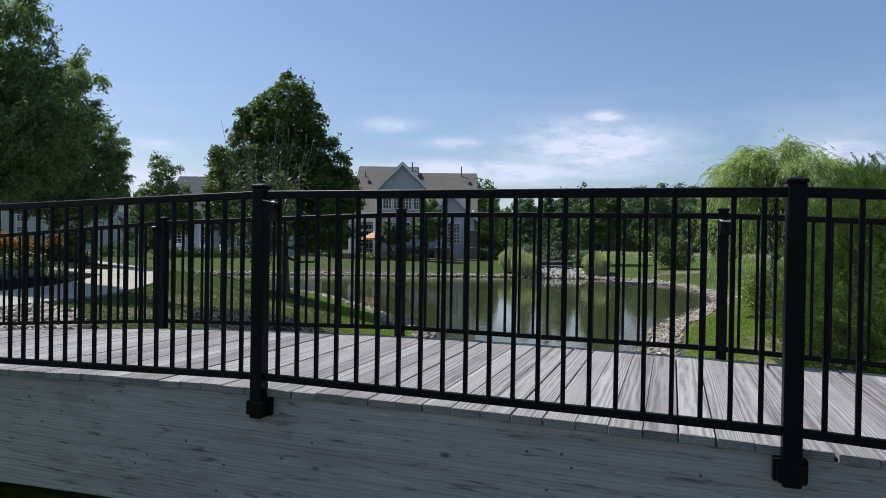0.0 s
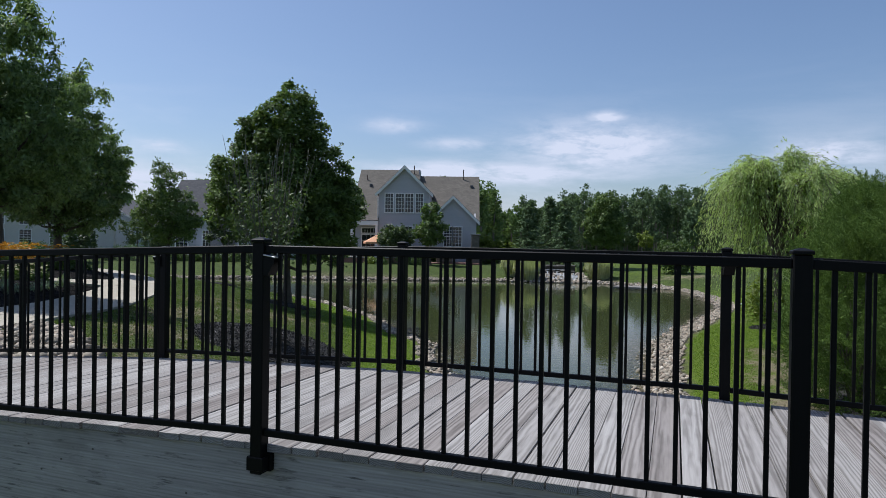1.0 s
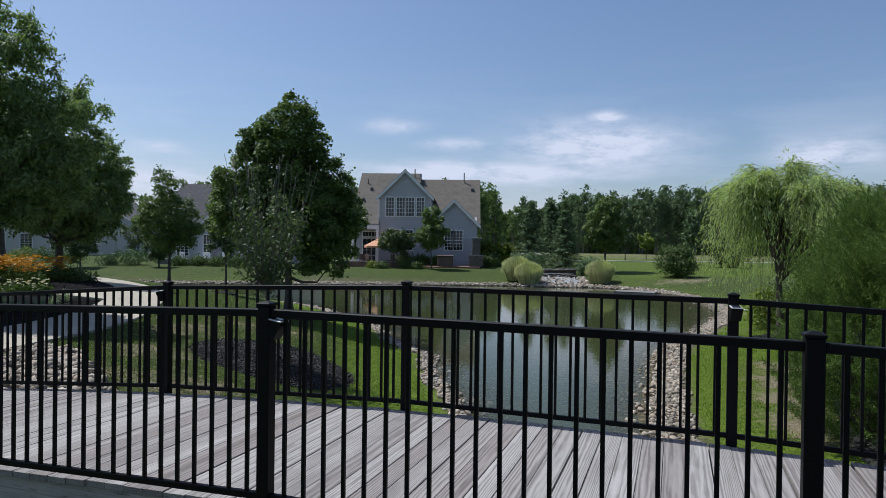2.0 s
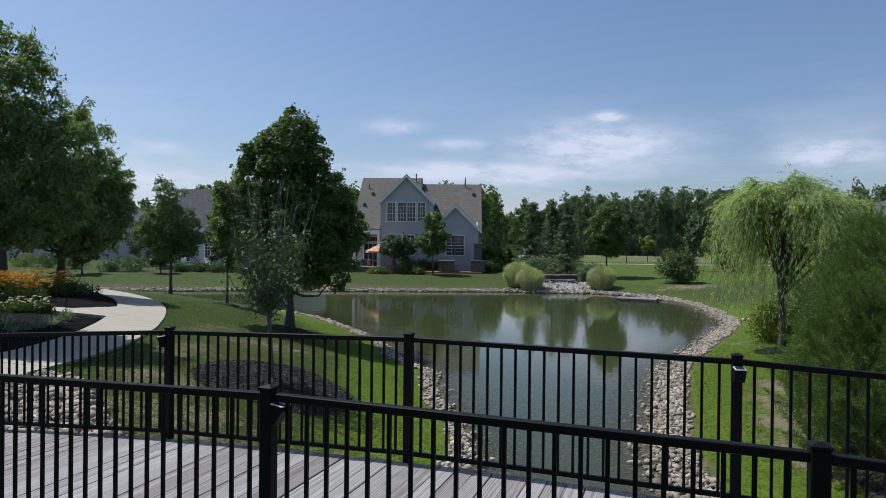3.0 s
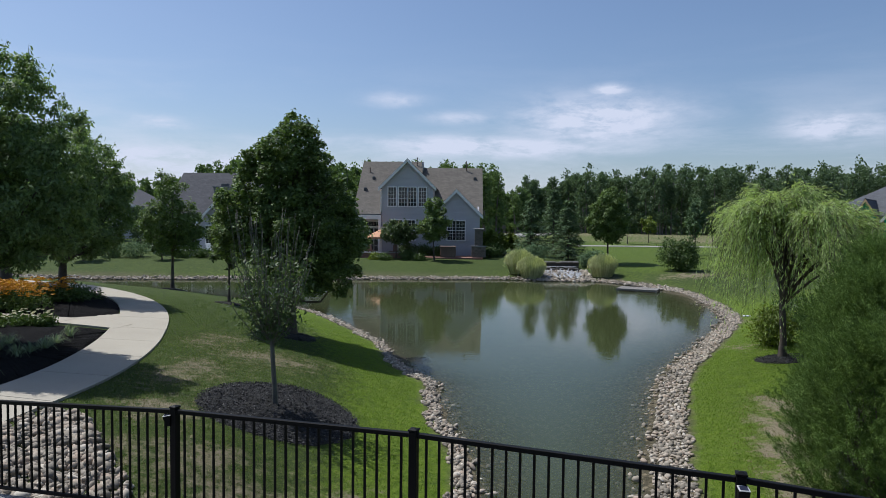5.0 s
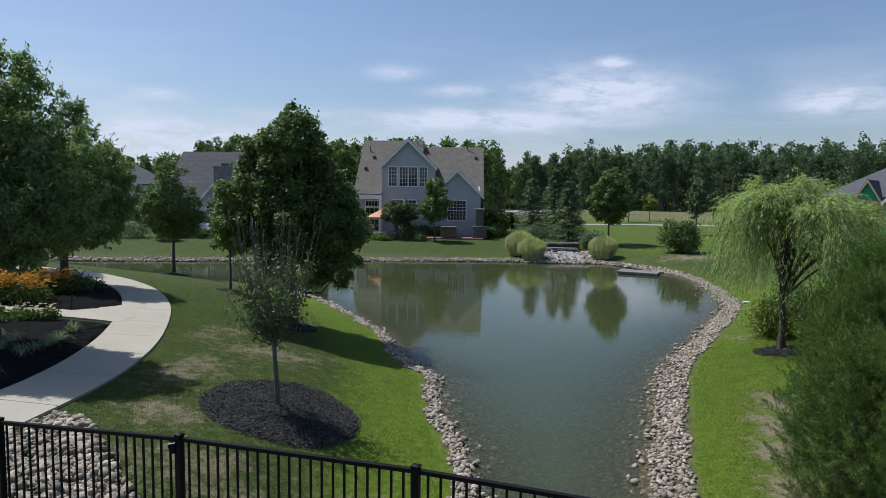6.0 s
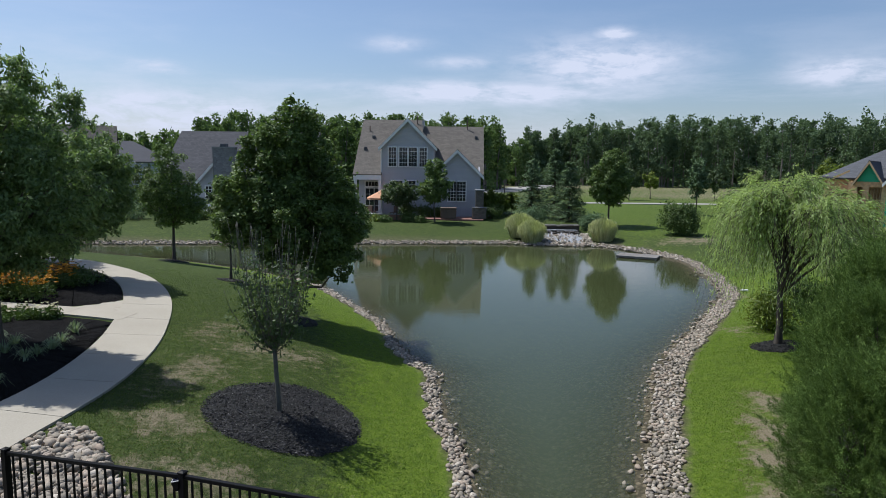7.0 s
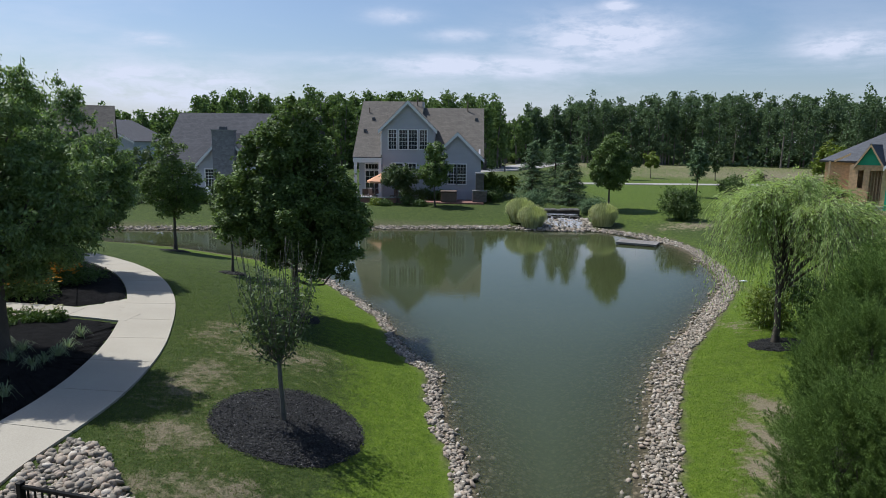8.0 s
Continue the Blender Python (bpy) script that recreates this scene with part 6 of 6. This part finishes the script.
def juniper(base, r, h, seed, label, sprays=900, per=44, blade=0.07):
    """A dense upright juniper: feathery sprays that all reach up and out."""
    rng = np.random.default_rng(seed)
    foot = tagged(base_of("juniper", (*base, on_land(*base) - 0.05)), label, "shrub", "juniper hedge")
    u = rng.uniform(0, 1, sprays)
    z = h * u ** 0.85
    prof = r * np.clip(np.sin(np.pi * (0.16 + 0.84 * (z / h) ** 0.8)) ** 0.65, 0.05, 1)
    a = rng.uniform(0, 2 * np.pi, sprays)
    lump = 1 + 0.28 * np.sin(3 * a + seed) * np.sin(4 * z / h * 3 + seed)
    rr = prof * lump * rng.uniform(0.35, 1.0, sprays) ** 0.5
    c = np.column_stack([np.cos(a) * rr, np.sin(a) * rr, z])
    out = np.column_stack([np.cos(a) * 0.8, np.sin(a) * 0.8, 0.75 + 0.6 * z / h])
    out += rng.normal(size=out.shape) * 0.35
    out /= np.linalg.norm(out, axis=1, keepdims=True)
    L = rng.uniform(0.22, 0.62, sprays)
    idx = np.repeat(np.arange(sprays), per)
    s = rng.uniform(0, 1, len(idx))
    pos = c[idx] + out[idx] * (L[idx] * s)[:, None] + rng.normal(size=(len(idx), 3)) * (0.034 * (1.3 - s))[:, None]
    d = out[idx] + rng.normal(size=(len(idx), 3)) * 0.45
    V, F = leaf_arrays(pos, np.full(len(pos), blade), rng, d, 0.17, 0.35, 0.2, out[idx] * [1, 1, 0.4] + [0, 0, 0.5])
    shape("foliage", V, F, JUNIPER, foot)
    lines = [limb((0, 0, 0), c[i], rng, 0.03, 0.006, 0.0) for i in rng.choice(sprays, 26, replace=False)]
    V, F = tube_arrays(lines, 5)
    shape("stems", V, F, BARK, foot)
    return foot


juniper((5.5, 9.15), 1.0, 2.4, 501, "dense dark green juniper beside the bridge", 950, 260, 0.040)
juniper((6.15, 8.2), 1.15, 3.3, 508, "tall dense juniper beside the bridge", 1100, 220, 0.042)
juniper((6.65, 11.1), 1.1, 2.9, 502, "dense dark green juniper in a hedge", 950, 190, 0.046)
juniper((7.9, 13.1), 1.2, 3.2, 503, "dense dark green juniper in a hedge", 800, 150, 0.055)
juniper((9.3, 15.3), 1.2, 3.2, 504, "dense green juniper in a hedge", 1000, 38)
juniper((7.9, 7.6), 1.2, 3.6, 505, "dense dark green juniper beside the bridge", 1000, 40)
juniper((10.7, 17.0), 1.2, 3.0, 506, "dense green juniper in a hedge", 800, 36)
juniper((8.6, 10.6), 1.3, 3.5, 507, "dense green juniper behind the hedge", 800, 36)

# ---- flower beds ----
rng = np.random.default_rng(81)


def perennial(base, r, h, seed, petals, label, group):
    """A leafy clump, with flowers on stems where it has any."""
    rng = np.random.default_rng(seed)
    foot = tagged(base_of("perennial", (*base, on_land(*base) + 0.03)), label, "flowers", group)
    n = 420
    a, q = rng.uniform(0, 2 * np.pi, n), rng.uniform(0, 1, n) ** 0.5
    pos = np.column_stack([np.cos(a) * r * q, np.sin(a) * r * q, h * rng.uniform(0.1, 0.85, n) * (1 - 0.4 * q * q)])
    V, F = leaf_arrays(pos, np.full(n, 0.085), rng)
    shape("foliage", V, F, SHRUB if petals else STRAP, foot)
    if petals:
        n = 44 if petals is PETAL else 7
        a, q = rng.uniform(0, 2 * np.pi, n), rng.uniform(0, 1, n) ** 0.5
        heads = np.column_stack([np.cos(a) * r * q, np.sin(a) * r * q, h * rng.uniform(0.75, 1.1, n)])
        k = 9
        idx = np.repeat(np.arange(n), k)
        ang = np.tile(np.arange(k) * 2 * np.pi / k, n)
        d = np.column_stack([np.cos(ang), np.sin(ang), rng.normal(size=n * k) * 0.25])
        V, F = leaf_arrays(heads[idx], np.full(n * k, 0.07 if petals is PETAL else 0.05), rng, d, 0.5)
        tagged(shape("petals", V, F, petals, foot, "orange-yellow petals" if petals is PETAL else "pale petals"), kind="stuff")
    return foot


for i in range(34):
    x, y = rng.uniform(-16.4, -12.4), rng.uniform(18.0, 20.4)
    perennial((x, y), 0.42, rng.uniform(0.6, 0.85), 600 + i, PETAL, "clump of orange-yellow coneflowers in bloom", "coneflowers")
for i in range(26):
    x, y = rng.uniform(-15.5, -10.2), rng.uniform(15.6, 16.5)
    perennial((x, y), 0.26, rng.uniform(0.3, 0.5), 650 + i, PETAL if x < -12.6 and i % 3 == 0 else PALE_PETAL, "low perennial with pale faded blooms along the bed edge", "edging perennials")
for i in range(6):
    x, y = rng.uniform(-13.6, -12.2), rng.uniform(19.8, 21.5)
    bush((x, y), 0.5, 0.55, SHRUB, "low green mound plant in the mulch bed", 670 + i, 40, 22, 0.09, 0.1, "bed mounds", "mound_plant")
for i in range(26):
    y = rng.uniform(9.6, 15.3)
    x = np.interp(y, (9, 12, 13.6, 15.7), (-8.6, -8.7, -8.95, -9.6)) - 2.6 * rng.uniform(0.05, 1) ** 1.5
    if signed_distance(np.array([[x, y]]), BED_A)[0] > -0.3:
        continue
    grass_clump((x, y), rng.uniform(0.30, 0.46), rng.uniform(0.34, 0.5), "strap-leaved daylily clump in dark mulch", 700 + i, 46, STRAP, "daylily", 0.011, "daylilies", (0.06, 0.24, 0.58, 0.75))

# ---- far woods ----
rng = np.random.default_rng(91)
trunks, P, S = [], [], []


def wood(az0, az1, r0, r1, h0, h1, count, quads, size, bare):
    for i in range(count):
        az, r = radians(az0 + (az1 - az0) * (i + rng.uniform(0, 1)) / count), rng.uniform(r0, r1)
        x, y, h = r * math.sin(az), r * math.cos(az), rng.uniform(h0, h1)
        trunks.append((np.array([(x, y, 0.5), (x + rng.normal() * 0.2, y, h * 0.5), (x + rng.normal() * 0.4, y, h * 0.95)]), np.array([0.24, 0.17, 0.05])))
        n = 34
        zz = bare + (1 - bare) * rng.uniform(0, 1, n) ** 0.9
        slim = rng.uniform(0.09, 0.17)
        rad = h * slim * np.clip(1.5 * (1.06 - zz), 0.10, 1) * rng.uniform(0.4, 1.2, n)
        a = rng.uniform(0, 2 * np.pi, n)
        c = np.column_stack([x + np.cos(a) * rad, y + np.sin(a) * rad, zz * h + 0.5])
        idx = rng.integers(0, n, quads)
        P.append(c[idx] + rng.normal(size=(quads, 3)) * h * np.array([0.032, 0.032, 0.020]))
        S.append(np.full(quads, size))


wood(9, 52, 172, 190, 12.5, 17.5, 150, 1350, 0.52, 0.20)
wood(8, 52, 191, 215, 14.5, 20.5, 130, 800, 0.75, 0.10)
wood(4.5, 10, 185, 200, 11.5, 16.5, 26, 1000, 0.65, 0.10)
wood(-10, 7, 225, 260, 10, 13.5, 70, 620, 0.9, 0.1)
for i in range(420):
    az, r = radians(rng.uniform(-10, 52)), rng.uniform(176, 215)
    c = np.array([r * math.sin(az), r * math.cos(az), 1.0])
    P.append(c + np.abs(rng.normal(size=(90, 3))) * [1.2, 1.2, 1.0] * rng.choice([-1, 1], (90, 3)) * [1, 1, 0] + np.abs(rng.normal(size=(90, 3))) * [0, 0, 2.2])
    S.append(np.full(90, 1.1))
far_count = len(P)
wood(-36, -23, 118, 140, 8.0, 11.0, 66, 800, 0.55, 0.05)
wood(-23, -14, 120, 140, 10.6, 14.2, 50, 950, 0.55, 0.05)
wood(-14, 2.6, 122, 142, 11.4, 15.0, 84, 950, 0.58, 0.05)
wood(2.6, 5.0, 160, 175, 9.5, 12.0, 14, 900, 0.6, 0.08)
wood(-62, -34, 140, 170, 9, 13, 55, 420, 0.9, 0.1)
woods = tagged(base_of("woodland"), "tall mixed green pine woodland closing the distance", "woodland", kind="stuff")
V, F = tube_arrays(trunks, 5)
shape("trunks", V, F, WOOD_BARK, woods)
for material, P_, S_ in ((WOODS, P[:far_count], S[:far_count]), (WOODS_LIT, P[far_count:], S[far_count:])):
    V, F = leaf_arrays(np.concatenate(P_), np.concatenate(S_), rng, None, 0.6, 0.0)
    shape("crowns", V, F, material, woods)

# ---- lawn blades where the camera passes nearest ----
rng = np.random.default_rng(95)


def lawn(name, n, area, material, dry, lush):
    x0, x1, y0, y1 = area
    p = np.column_stack([rng.uniform(x0, x1, n), rng.uniform(y0, y1, n)])
    d = shore_distance(p)
    ok = (d > np.where(p[:, 0] < 1, 0.48, 0.85)) & (d < 9) & (rng.uniform(size=n) < np.clip((28 - p[:, 1]) / 10, 0, 1))
    dr = dryness(p) + rng.normal(size=n) * 0.15
    ok &= (dr > 0.30) & (dr < 1.0) if dry else dr < 0.55
    wet = lushness(p, d) + rng.normal(size=n) * 0.2 > 0.5
    ok &= wet if lush else (dry | ~wet)
    p, d = p[ok], d[ok]
    ok = np.ones(len(p), bool)
    line = np.vstack([path_curve, side_curve])
    near = np.full(len(p), 1e9)
    for c in line:
        near = np.minimum(near, ((p - c) ** 2).sum(1))
    ok &= near > (PATH_HALF - 0.02) ** 2
    ok &= (((p - [-3.62, 12.3]) / [1.50, 1.70]) ** 2).sum(1) > 1
    ok &= (((p - [9.15, 19.3]) / [0.84, 0.74]) ** 2).sum(1) > 1
    ok &= (((p - [-5.55, 20.15]) / [0.74, 0.69]) ** 2).sum(1) > 1
    for loop in (BED_A, BED_B, SWALE):
        ok &= signed_distance(p, loop) > 0.02
    p, d = p[ok], d[ok]
    z = terrain(p, d)
    n = len(p)
    a = rng.uniform(0, 2 * np.pi, n)
    h, w = rng.uniform(0.018, 0.045, n), rng.uniform(0.004, 0.009, n)
    s = np.column_stack([np.cos(a), np.sin(a), np.zeros(n)]) * w[:, None]
    c = np.column_stack([p, z - 0.005])
    tip = c + np.column_stack([rng.normal(size=n) * 0.022, rng.normal(size=n) * 0.022, h])
    V = np.stack([c - s, c + s, tip], 1).reshape(-1, 3)
    ob = shape(name, V, np.arange(3 * n).reshape(-1, 3), material)
    tagged(ob, "short mown lawn grass blades, " + ("dry and straw-coloured" if dry else "bright fresh green" if lush else "dull olive green"), "grass", kind="stuff")


lawn("grass", 440000, (-13, 8.5, 6.5, 28), BLADE, False, False)
lawn("fresh_grass", 420000, (-7.5, 12, 6.5, 28), BLADE_FRESH, False, True)
lawn("dry_grass", 120000, (-9.5, 8.5, 6.5, 20), BLADE_DRY, True, False)


def chips(cx, cy, rx, ry, n, mound):
    """Loose bark chips on a round bed."""
    a, q = rng.uniform(0, 2 * np.pi, n), rng.uniform(0, 1, n) ** 0.5
    p = np.column_stack([cx + np.cos(a) * rx * q, cy + np.sin(a) * ry * q])
    z = terrain(p) + 0.022 + mound * (1 - q ** 2) + rng.uniform(0, 0.012, n)
    d = rng.normal(size=(n, 3)) * [1, 1, 0.35]
    V, F = leaf_arrays(np.column_stack([p, z]), np.full(n, 0.042), rng, d, 0.5, 0, 1.0)
    tagged(shape("mulch_chips", V, F, CHIP), "loose black bark chips on a round tree bed", "mulch", kind="stuff")


chips(-3.62, 12.3, 1.48, 1.68, 15000, 0.10)
chips(9.15, 19.3, 0.85, 0.75, 1800, 0.06)
